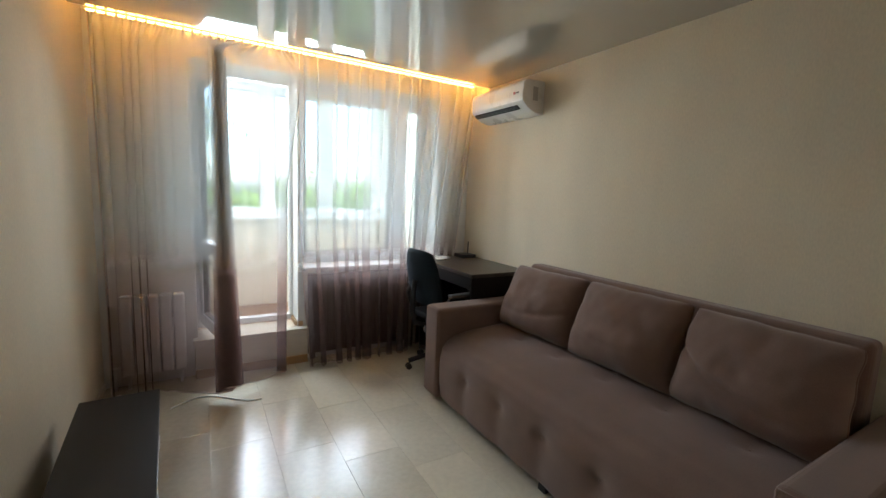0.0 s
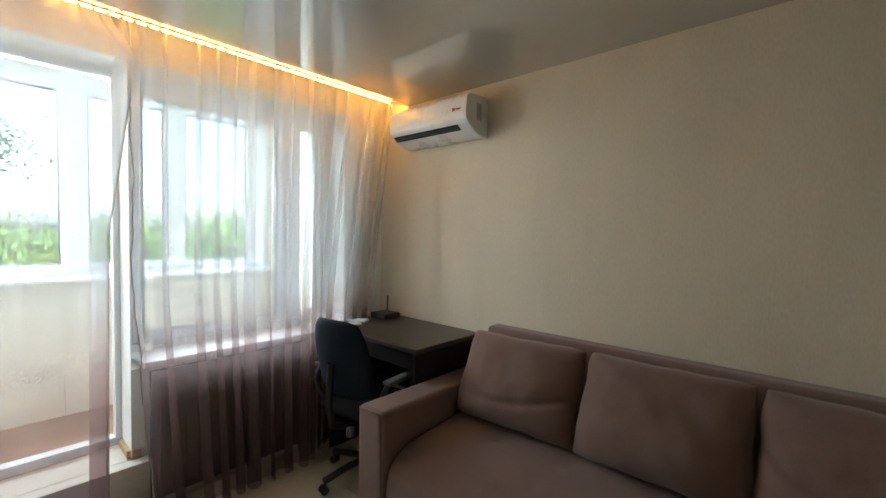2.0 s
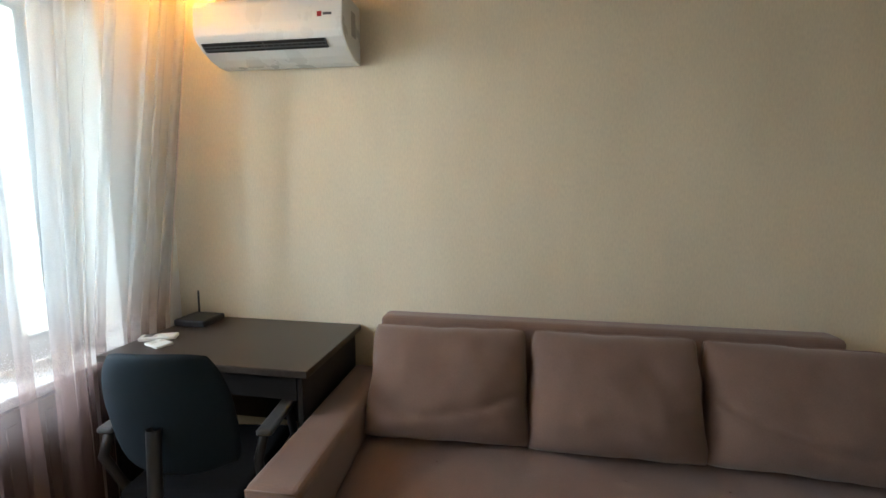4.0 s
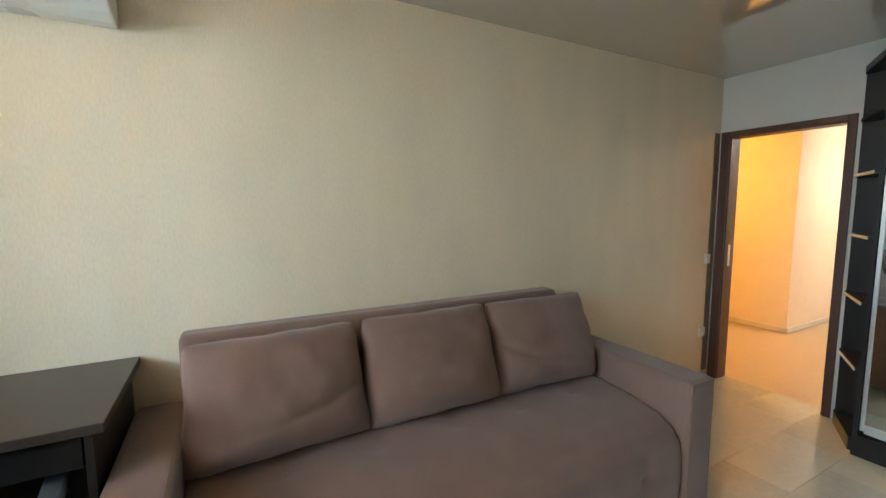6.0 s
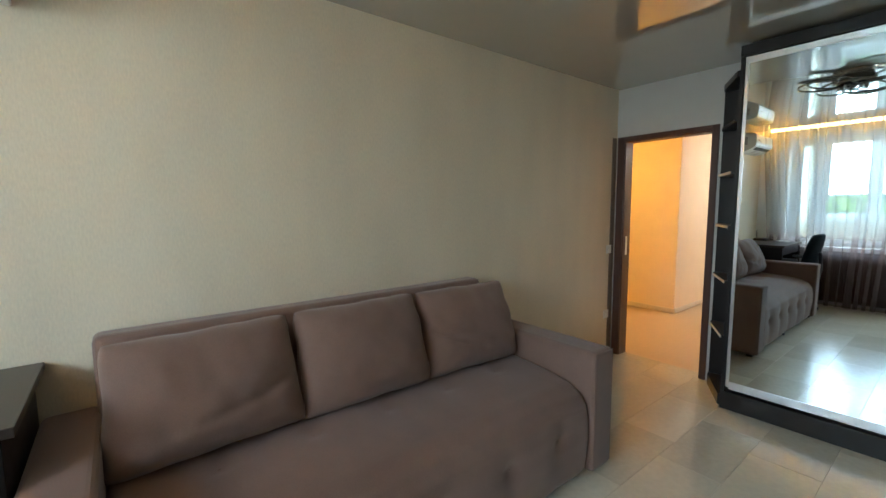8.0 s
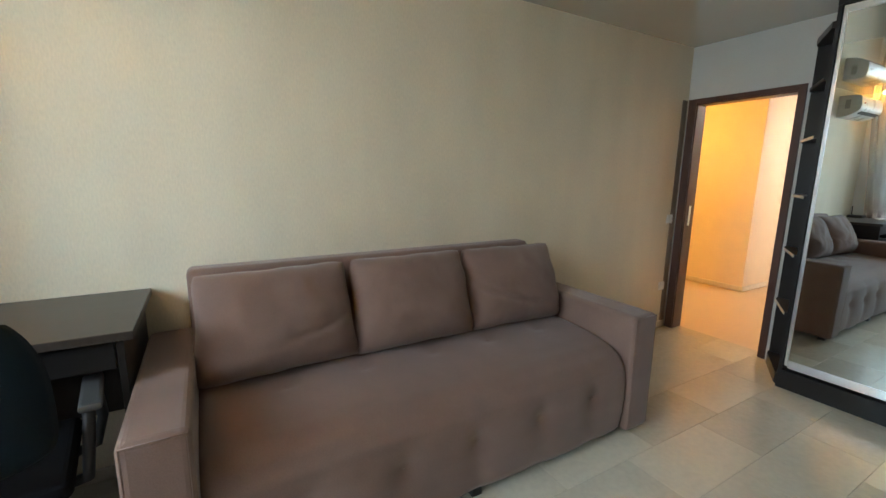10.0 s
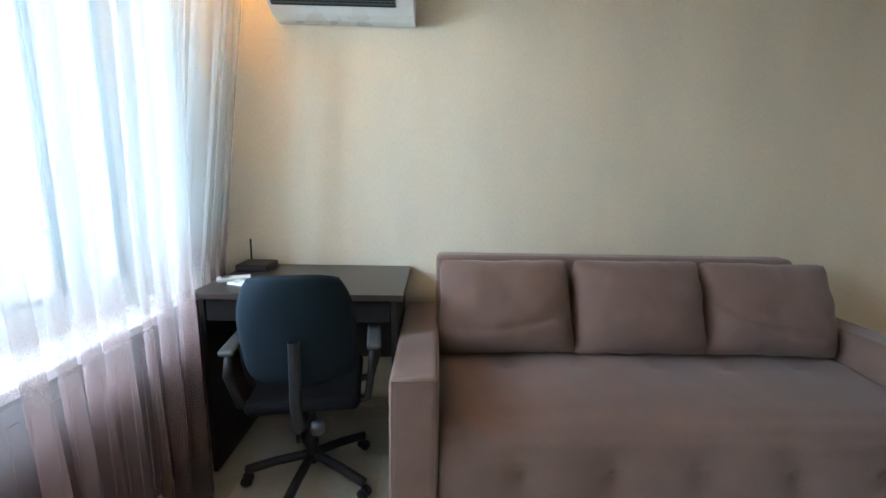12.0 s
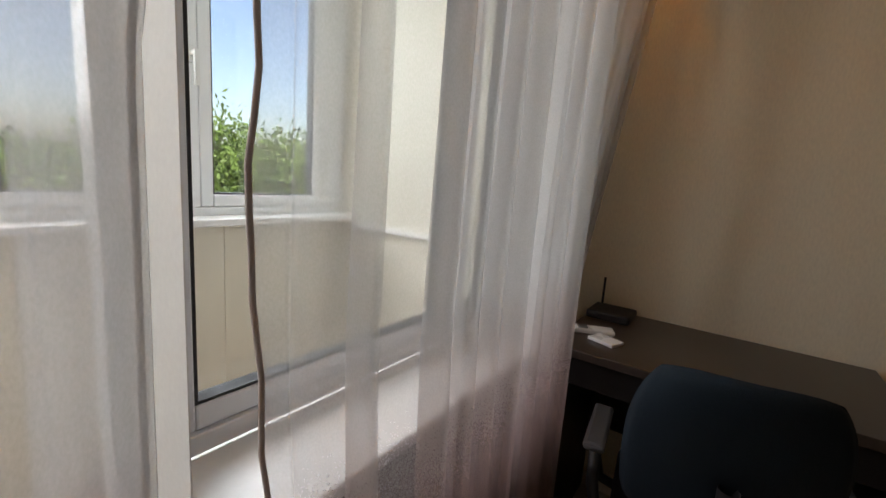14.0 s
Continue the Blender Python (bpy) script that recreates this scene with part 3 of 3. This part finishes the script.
def sofa():
    s = thing("sofa", (0, 0, 0), "taupe velour three-seat sofa with tufted seat and front", "sofa")
    prof = [(-0.16, 0.545), (-0.35, 0.543), (-0.55, 0.536), (-0.72, 0.524), (-0.84, 0.506), (-0.915, 0.470), (-0.955, 0.415), (-0.969, 0.34), (-0.972, 0.24), (-0.966, 0.15), (-0.955, 0.06), (-0.94, 0.035)]
    fine = []
    for (a, b), (c, d) in zip(prof, prof[1:]):
        fine += [(a + (c - a) * k / 4, b + (d - b) * k / 4) for k in range(4)]
    fine.append(prof[-1])
    tang = [Vector((fine[min(i + 1, len(fine) - 1)][0] - fine[max(i - 1, 0)][0], 0, fine[min(i + 1, len(fine) - 1)][1] - fine[max(i - 1, 0)][1])).normalized() for i in range(len(fine))]
    y0, y1, ny = 1.878, 3.868, 150

    def f(u, v):
        i = round(v * (len(fine) - 1))
        x, z = fine[i]
        y = y0 + (y1 - y0) * u
        nrm = Vector((tang[i].z, 0, -tang[i].x))
        d = 0.010 * math.sin((y * 1.1 + x) * 5) * 0.4
        for ty in TUFT_Y:
            for tx, tz in ((-0.50, 0.538), (-0.969, 0.29)):
                r2 = ((y - ty) ** 2 + (x - tx) ** 2 + (z - tz) ** 2)
                d -= 0.016 * math.exp(-(y - ty) ** 2 / 0.0022 - ((x - tx) ** 2 + (z - tz) ** 2) / 0.0009) + 0.012 * math.exp(-r2 / 0.014)
            # soft pull line from the front button up over the edge
            if z < 0.47 and x < -0.75:
                d -= 0.007 * math.exp(-((y - ty) / 0.06) ** 2) * min(1, (0.47 - z) / 0.15)
        edge = min(u, 1 - u) * (y1 - y0)
        d -= 0.018 * math.exp(-edge / 0.012)
        return (x + nrm.x * d, y, z + nrm.z * d)

    grid_sheet("seat", f, ny, len(fine) - 1, M_SOFA, s)
    boxes("base", [(-0.87, -0.03, 1.88, 3.866, 0.03, 0.40)], M_SOFA, s)
    for a, b in ((1.692, 1.876), (3.870, 4.054)):
        boxes("arm", [(-0.983, -0.04, a, b, 0.03, 0.695)], M_SOFA, s, 0.028, 4)
        e = 0.012
        tube("seam", [(-0.978, a + e, 0.05), (-0.978, a + e, 0.684), (-0.978, b - e, 0.684), (-0.978, b - e, 0.05)], 0.0035, M_SOFA, s, res=1)
    boxes("backrest", [(-0.145, -0.02, 1.90, 3.885, 0.06, 0.985)], M_SOFA, s, 0.03, 4)
    for ty in TUFT_Y:
        for p, rot in (((-0.50, ty, 0.512), 0), ((-0.944, ty, 0.29), -90)):
            lathe("button", [(0.006, 0.0), (0.005, 0.002), (0.003, 0.003)], M_SOFA, s, segs=10).matrix_basis = pose(*p, 0, rot, 0)
    for x in (-0.93, -0.12):
        for y in (1.74, 2.8, 3.95):
            boxes("foot", [(x, x + 0.05, y, y + 0.05, 0, 0.05)], M_BLACKPLASTIC, s)


sofa()


def pillow(loc, w, h, t, tilt, turn, seed, crease):
    """Loose back cushion: piped edge, puffed faces, a sag fold."""
    p = thing("sofa_cushion", loc, "taupe velour loose back cushion leaning on the sofa", "cushion", group="sofa cushions")
    nu, nv = 40, 32
    rot = pose(0, 0, 0, 0, tilt, turn)
    bm = bmesh.new()
    rnd = Vector((seed * 3.1, seed * 1.7, 0))
    sides = []
    for sgn in (1, -1):
        g = []
        for i in range(nu + 1):
            row = []
            for j in range(nv + 1):
                a, b = i / nu * 2 - 1, j / nv * 2 - 1
                puff = (1 - abs(a) ** 2.6) ** 0.5 * (1 - abs(b) ** 2.6) ** 0.5
                y = a * w / 2 * (1 - 0.035 * (1 - b * b) * abs(a) ** 6 - 0.03 * b)
                z = b * h / 2 * (1 - 0.03 * (1 - a * a) * abs(b) ** 6) + 0.010 * noise.noise(Vector((a * 2, 0, seed)))
                y = y * (1 - 0.07 * abs(b) ** 9 * 0.6) + 0.014 * noise.noise(Vector((0, b * 2, seed + 7.3)))
                z = z * (1 - 0.035 * abs(a) ** 9)
                x = sgn * (0.016 + t / 2 * puff * (1.12 - 0.2 * b))
                if sgn < 0:
                    x += (0.022 * noise.noise(Vector((a * 1.7, b * 1.7, 0)) + rnd) + 0.008 * noise.noise(Vector((a * 5, b * 3, 0)) + rnd)) * puff
                    line = b + 0.45 - 0.35 * (a * crease) - 0.25 * a * a
                    x += 0.045 * abs(crease) * math.exp(-(line / 0.06) ** 2) * puff * (0.5 + 0.5 * max(-0.6, -a if crease < 0 else a))
                q = rot @ Vector((x, y, z + h / 2))
                row.append(bm.verts.new(q))
            g.append(row)
        sides.append(g)
        for i in range(nu):
            for j in range(nv):
                bm.faces.new((g[i][j], g[i + 1][j], g[i + 1][j + 1], g[i][j + 1]))
    f, b = sides
    rim = [(i, 0) for i in range(nu)] + [(nu, j) for j in range(nv)] + [(i, nv) for i in range(nu, 0, -1)] + [(0, j) for j in range(nv, 0, -1)]
    for (i, j), (k, m) in zip(rim, rim[1:] + rim[:1]):
        bm.faces.new((f[i][j], b[i][j], b[k][m], f[k][m]))
    pts = [(f[i][j].co + b[i][j].co) / 2 for i, j in rim]
    finish("cover", bm, M_PILLOW, p, smooth=True)
    tube("piping", [tuple(q) for q in pts], 0.004, M_PILLOW, p, closed=True, res=1)


pillow((-0.40, 3.525, 0.536), 0.69, 0.475, 0.23, 19, 2, 1, -0.5)
pillow((-0.40, 2.855, 0.536), 0.67, 0.48, 0.23, 18, 0, 2, 0.15)
pillow((-0.41, 2.205, 0.538), 0.65, 0.475, 0.22, 17, -3, 3, 1.0)


# ---- desk corner ----
def desk():
    d = thing("desk", (0, 0, 0), "black-brown wooden desk against the wall", "desk")
    boxes("top", [(-0.606, -0.008, 4.03, 4.955, 0.862, 0.892)], M_DESKTOP, d, 0.003)
    for it in ((-0.58, -0.012, 4.062, 4.084, 0, 0.86), (-0.58, -0.012, 4.91, 4.932, 0, 0.86)):
        boxes("side_panel", [it], M_BLACKWOOD, d, 0.002)
    boxes("back_panel", [(-0.05, -0.032, 4.086, 4.908, 0.35, 0.86)], M_BLACKWOOD, d)
    boxes("drawer", [(-0.575, -0.06, 4.09, 4.905, 0.755, 0.858)], M_BLACKWOOD, d, 0.003)


desk()
rt = thing("router", (-0.12, 4.86, 0.893), "small black router with antenna on the desk", "router")
boxes("body", [(-0.09, 0.07, -0.085, 0.085, 0.0, 0.035)], M_BLACKPLASTIC, rt, 0.008)
tube("antenna", [(0.06, 0.06, 0.02), (0.065, 0.062, 0.15)], 0.005, M_BLACKPLASTIC, rt)
ph = thing("remote_control", (-0.385, 4.865, 0.893), "white remote control lying on the desk", "remote control", rz=25)
boxes("body", [(-0.03, 0.03, -0.075, 0.075, 0, 0.018)], M_WHITEPLASTIC, ph, 0.006)
boxes("display", [(-0.02, 0.02, 0.02, 0.055, 0.0181, 0.0195)], M_GREYPLASTIC, ph)
ca = thing("card_box", (-0.455, 4.80, 0.893), "small flat white box on the desk", "box", rz=-20)
boxes("body", [(-0.035, 0.035, -0.05, 0.05, 0, 0.012)], M_WHITEPLASTIC, ca, 0.003)


def office_chair(loc, rz):
    c = thing("office_chair", loc, "dark blue-black fabric office chair with armrests", "office chair", rz=rz)
    # local +x is the way the sitter faces
    bm = bmesh.new()
    nu, nv = 24, 28
    faces = []
    for sgn in (1, -1):
        g = []
        for i in range(nu + 1):
            row = []
            for j in range(nv + 1):
                a, b = i / nu * 2 - 1, j / nv * 2 - 1
                hw = 0.222 * (1 - 0.20 * max(0, b) ** 2) * (1 - 0.04 * max(0, -b) ** 2)
                z = 0.815 + b * 0.24 * (1 - 0.10 * abs(a) ** 3.0)
                y = a * hw * (1 - 0.08 * abs(b) ** 6)
                rim = (1 - abs(a) ** 5) ** 0.5 * (1 - abs(b) ** 5) ** 0.5
                x = -0.26 + 0.09 * a * a * 0.6 - 0.05 * b + sgn * 0.030 * rim
                row.append(bm.verts.new((x, y, z)))
            g.append(row)
        faces.append(g)
        for i in range(nu):
            for j in range(nv):
                bm.faces.new((g[i][j], g[i + 1][j], g[i + 1][j + 1], g[i][j + 1]))
    bmesh.ops.remove_doubles(bm, verts=bm.verts[:], dist=0.0005)
    finish("backrest", bm, M_CHAIRCLOTH, c, smooth=True)
    boxes("seat", [(-0.20, 0.27, -0.23, 0.23, 0.44, 0.50)], M_SEATCLOTH, c, 0.033, 4)
    boxes("seat_plate", [(-0.12, 0.12, -0.09, 0.09, 0.40, 0.439)], M_BLACKPLASTIC, c, 0.008)
    tube("back_bar", [(-0.05, 0, 0.41), (-0.20, 0, 0.40), (-0.29, 0, 0.44), (-0.315, 0, 0.56), (-0.30, 0, 0.80)], 0.022, M_BLACKPLASTIC, c)
    lathe("knob", [(0.026, 0), (0.03, 0.02), (0.026, 0.045)], M_GREYPLASTIC, c, at=(-0.20, -0.06, 0.36), segs=16)
    lathe("column", [(0.03, 0.09), (0.03, 0.28), (0.022, 0.281), (0.022, 0.41)], M_BLACKPLASTIC, c, segs=16)
    for sy in (-1, 1):
        tube("arm", [(0.10, sy * 0.20, 0.43), (0.10, sy * 0.275, 0.45), (0.10, sy * 0.30, 0.55), (0.06, sy * 0.295, 0.69), (-0.14, sy * 0.285, 0.69), (-0.18, sy * 0.28, 0.62), (-0.12, sy * 0.26, 0.46), (-0.08, sy * 0.2, 0.43)], 0.017, M_BLACKPLASTIC, c)
        boxes("arm_pad", [(-0.16, 0.10, sy * 0.29 - 0.03, sy * 0.29 + 0.03, 0.69, 0.715)], M_GREYPLASTIC, c, 0.010)
    for k in range(5):
        a = math.radians(72 * k + 20)
        ca_, sa = math.cos(a), math.sin(a)
        tube("leg", [(0.02 * ca_, 0.02 * sa, 0.125), (0.16 * ca_, 0.16 * sa, 0.105), (0.29 * ca_, 0.29 * sa, 0.075)], 0.021, M_BLACKPLASTIC, c)
        for off in (-0.016, 0.016):
            w = lathe("caster", [(0.016, -0.010), (0.025, -0.007), (0.025, 0.007), (0.016, 0.010)], M_BLACKPLASTIC, c, segs=14)
            w.matrix_basis = pose(0.29 * ca_ - sa * off, 0.29 * sa + ca_ * off, 0.026, 90, 0, math.degrees(a))


office_chair((-0.61, 4.45, 0), 8)


# ---- air conditioner ----
def air_conditioner():
    a = thing("air_conditioner", (0, 0, 0), "white wall-mounted split air conditioner", "air conditioner")
    prism("body", [(0.0, 2.172), (-0.06, 2.172), (-0.115, 2.186), (-0.165, 2.210), (-0.205, 2.240), (-0.222, 2.262), (-0.226, 2.30), (-0.218, 2.39), (-0.205, 2.412), (-0.17, 2.425), (0.0, 2.43)], "y", 4.012, 4.722, M_WHITEPLASTIC, a, 0.006)
    # outlet slot follows the sloping underside
    d = Vector((-0.040, 0, 0.030)).normalized()
    n = Vector((-d.z, 0, d.x))
    base = Vector((-0.160, 0, 2.2065))
    bm = bmesh.new()
    add_box(bm, 0.006, 0.050, 4.10, 4.70, -0.004, 0.005)
    turn = Matrix.Translation(base) @ Matrix(((d.x, 0, n.x), (0, 1, 0), (d.z, 0, n.z))).to_4x4()
    bm.transform(turn)
    finish("outlet", bm, M_DARK, a)
    bm = bmesh.new()
    for y in (4.10, 4.395, 4.694):
        add_box(bm, 0.008, 0.048, y, y + 0.006, 0.005, 0.0065)
    add_box(bm, 0.018, 0.024, 4.106, 4.694, 0.005, 0.009)
    add_box(bm, 0.034, 0.038, 4.106, 4.694, 0.005, 0.008)
    for i in range(20):
        add_box(bm, 0.025, 0.033, 4.12 + i * 0.029, 4.123 + i * 0.029, 0.005, 0.0065)
    bm.transform(turn)
    finish("louvre", bm, M_GREYPLASTIC, a)
    boxes("mark", [(-0.2262, -0.2235, 4.105, 4.125, 2.315, 2.335)], M_LOGO, a)
    boxes("mark", [(-0.2262, -0.2235, 4.06, 4.098, 2.320, 2.330)], M_GREYPLASTIC, a)
    boxes("label", [(-0.12, -0.07, 4.0105, 4.0125, 2.27, 2.375)], mat("pale_grey_label", (0.45, 0.45, 0.45), 0.4), a, 0.0)


air_conditioner()


# ---- wardrobe ----
def wardrobe():
    w = thing("sliding_wardrobe", (0, 0, 0), "black sliding wardrobe with mirror doors and open corner shelves", "wardrobe")
    y, xr = 0.42, -1.10
    boxes("carcass", [(XL + 0.005, xr, 0.005, y - 0.055, 0.0, 2.46), (XL + 0.005, xr, y - 0.055, y + 0.02, 0.0, 0.13), (XL + 0.005, xr, y - 0.055, y + 0.02, 2.43, 2.50), (xr - 0.022, xr, y - 0.055, y + 0.012, 0.13, 2.43)], M_BLACKWOOD, w)
    for x0, x1, yy in ((-2.10, -1.125, y), (-3.04, -2.07, y - 0.028)):
        dr = boxes("door", [(x0 + 0.02, x1 - 0.02, yy - 0.012, yy - 0.006, 0.20, 2.385)], M_BLACKWOOD, w)
        boxes("mirror", [(x0 + 0.02, x1 - 0.02, yy - 0.005, yy - 0.001, 0.20, 2.385)], M_MIRROR, dr)
        boxes("profile", [(x0, x0 + 0.02, yy - 0.014, yy + 0.005, 0.16, 2.425), (x1 - 0.02, x1, yy - 0.014, yy + 0.005, 0.16, 2.425),
                          (x0 + 0.02, x1 - 0.02, yy - 0.014, yy + 0.004, 2.385, 2.425), (x0 + 0.02, x1 - 0.02, yy - 0.014, yy + 0.004, 0.145, 0.20)], M_ALU, dr, 0.002)
    a = [(xr + 0.001, 0.006), (-0.87, 0.006), (-0.885, 0.06), (xr + 0.03, y - 0.03), (xr + 0.001, y - 0.03)]
    prism("shelf", a, "z", 0.0, 0.08, M_BLACKWOOD, w)
    prism("shelf", a, "z", 2.32, 2.36, M_BLACKWOOD, w)
    boxes("back_board", [(xr + 0.001, -0.875, 0.002, 0.005, 0.08, 2.32)], M_BLACKWOOD, w)
    for z in (0.50, 0.90, 1.29, 1.67, 2.02):
        prism("shelf", a, "z", z, z + 0.018, M_BLACKWOOD, w)
        if z < 2:
            p = [Vector((-0.885, 0.062, 0)), Vector((xr + 0.03, y - 0.028, 0))]
            n = (p[1] - p[0]).orthogonal()
            o = Vector((0.004, 0.003, 0))
            prism("edge", [(p[0].x, p[0].y), (p[1].x, p[1].y), (p[1].x + o.x, p[1].y + o.y), (p[0].x + o.x, p[0].y + o.y)], "z", z, z + 0.018, M_SHELFEDGE, w)


wardrobe()


# ---- chandelier ----
def chandelier():
    c = thing("chandelier", (-1.42, 2.05, H), "dark chrome ceiling lamp with looping metal rings", "ceiling lamp")
    lathe("plate", [(0.13, -0.055), (0.14, -0.045), (0.14, -0.001)], M_CHROME, c)
    rnd = random.Random(5)
    for k in range(7):
        a, r1, r2, z = k * 0.9, rnd.uniform(0.16, 0.22), rnd.uniform(0.10, 0.14), -0.03 - 0.018 * (k % 5)
        cx, cy = 0.17 * math.cos(a), 0.17 * math.sin(a)
        ring = []
        for i in range(36):
            t = 2 * math.pi * i / 36
            px, py = r1 * math.cos(t), r2 * math.sin(t)
            ring.append((cx + px * math.cos(a) - py * math.sin(a), cy + px * math.sin(a) + py * math.cos(a), z - 0.02 * math.sin(t + k)))
        tube("ring", ring, 0.008, M_CHROME, c, closed=True, res=2)
    for k in range(5):
        a = k * 2 * math.pi / 5
        lathe("socket", [(0.022, -0.10), (0.026, -0.07), (0.02, -0.045)], M_CHROME, c, at=(0.08 * math.cos(a), 0.08 * math.sin(a), 0), segs=12)


chandelier()


# ---- low cabinet by the wall, cable ----
tv = thing("low_cabinet", (-2.80, 4.03, 0), "low black-brown television cabinet along the wall", "cabinet", rz=3.5)
boxes("body", [(-0.165, 0.135, -1.42, -0.015, 0.04, 0.345)], M_BLACKWOOD, tv, 0.003)
boxes("top", [(-0.17, 0.17, -1.44, 0.0, 0.347, 0.376)], M_BLACKWOOD, tv, 0.003)
for i in range(3):
    dd = boxes("drawer", [(0.137, 0.153, -1.41 + i * 0.465, -0.955 + i * 0.465, 0.06, 0.335)], M_BLACKWOOD, tv, 0.003)
    boxes("handle", [(0.1532, 0.165, -1.25 + i * 0.465, -1.12 + i * 0.465, 0.19, 0.20)], M_ALU, dd)
for x in (-0.15, 0.09):
    for y in (-1.38, -0.08):
        boxes("foot", [(x, x + 0.04, y, y + 0.04, 0, 0.04)], M_BLACKPLASTIC, tv)
cable_pts = [(-2.62 + 0.55 * t, 4.55 + 0.10 * math.sin(t * 5), 0.006) for t in [i / 30 for i in range(31)]]
tagged(tube("cable", cable_pts, 0.005, M_WHITEPLASTIC), "white power cable lying on the floor", "cable")

# ---- floor tiles ----
TW, TL = 0.325, 0.64
tile_meshes = {}
for col in range(10):
    x0 = XL + col * TW
    x1 = min(x0 + TW, 0) - 0.0015
    if x1 - x0 < 0.03:
        continue
    off = (col % 3) * TL / 3
    yy = -0.12 - off
    while yy < YW:
        a, b = max(yy, -0.12), min(yy + TL, YW) - 0.0015
        if b - a > 0.03:
            key = (round(x1 - x0, 3), round(b - a, 3))
            if key not in tile_meshes:
                t = boxes("tile", [(0, key[0], 0, key[1], -0.012, 0.0)], M_TILE, floor_ob, 0.0008, 1)
                tile_meshes[key] = t.data
            else:
                t = new("tile", tile_meshes[key])
                t.parent = floor_ob
            t.location = (x0, a, 0)
        yy += TL
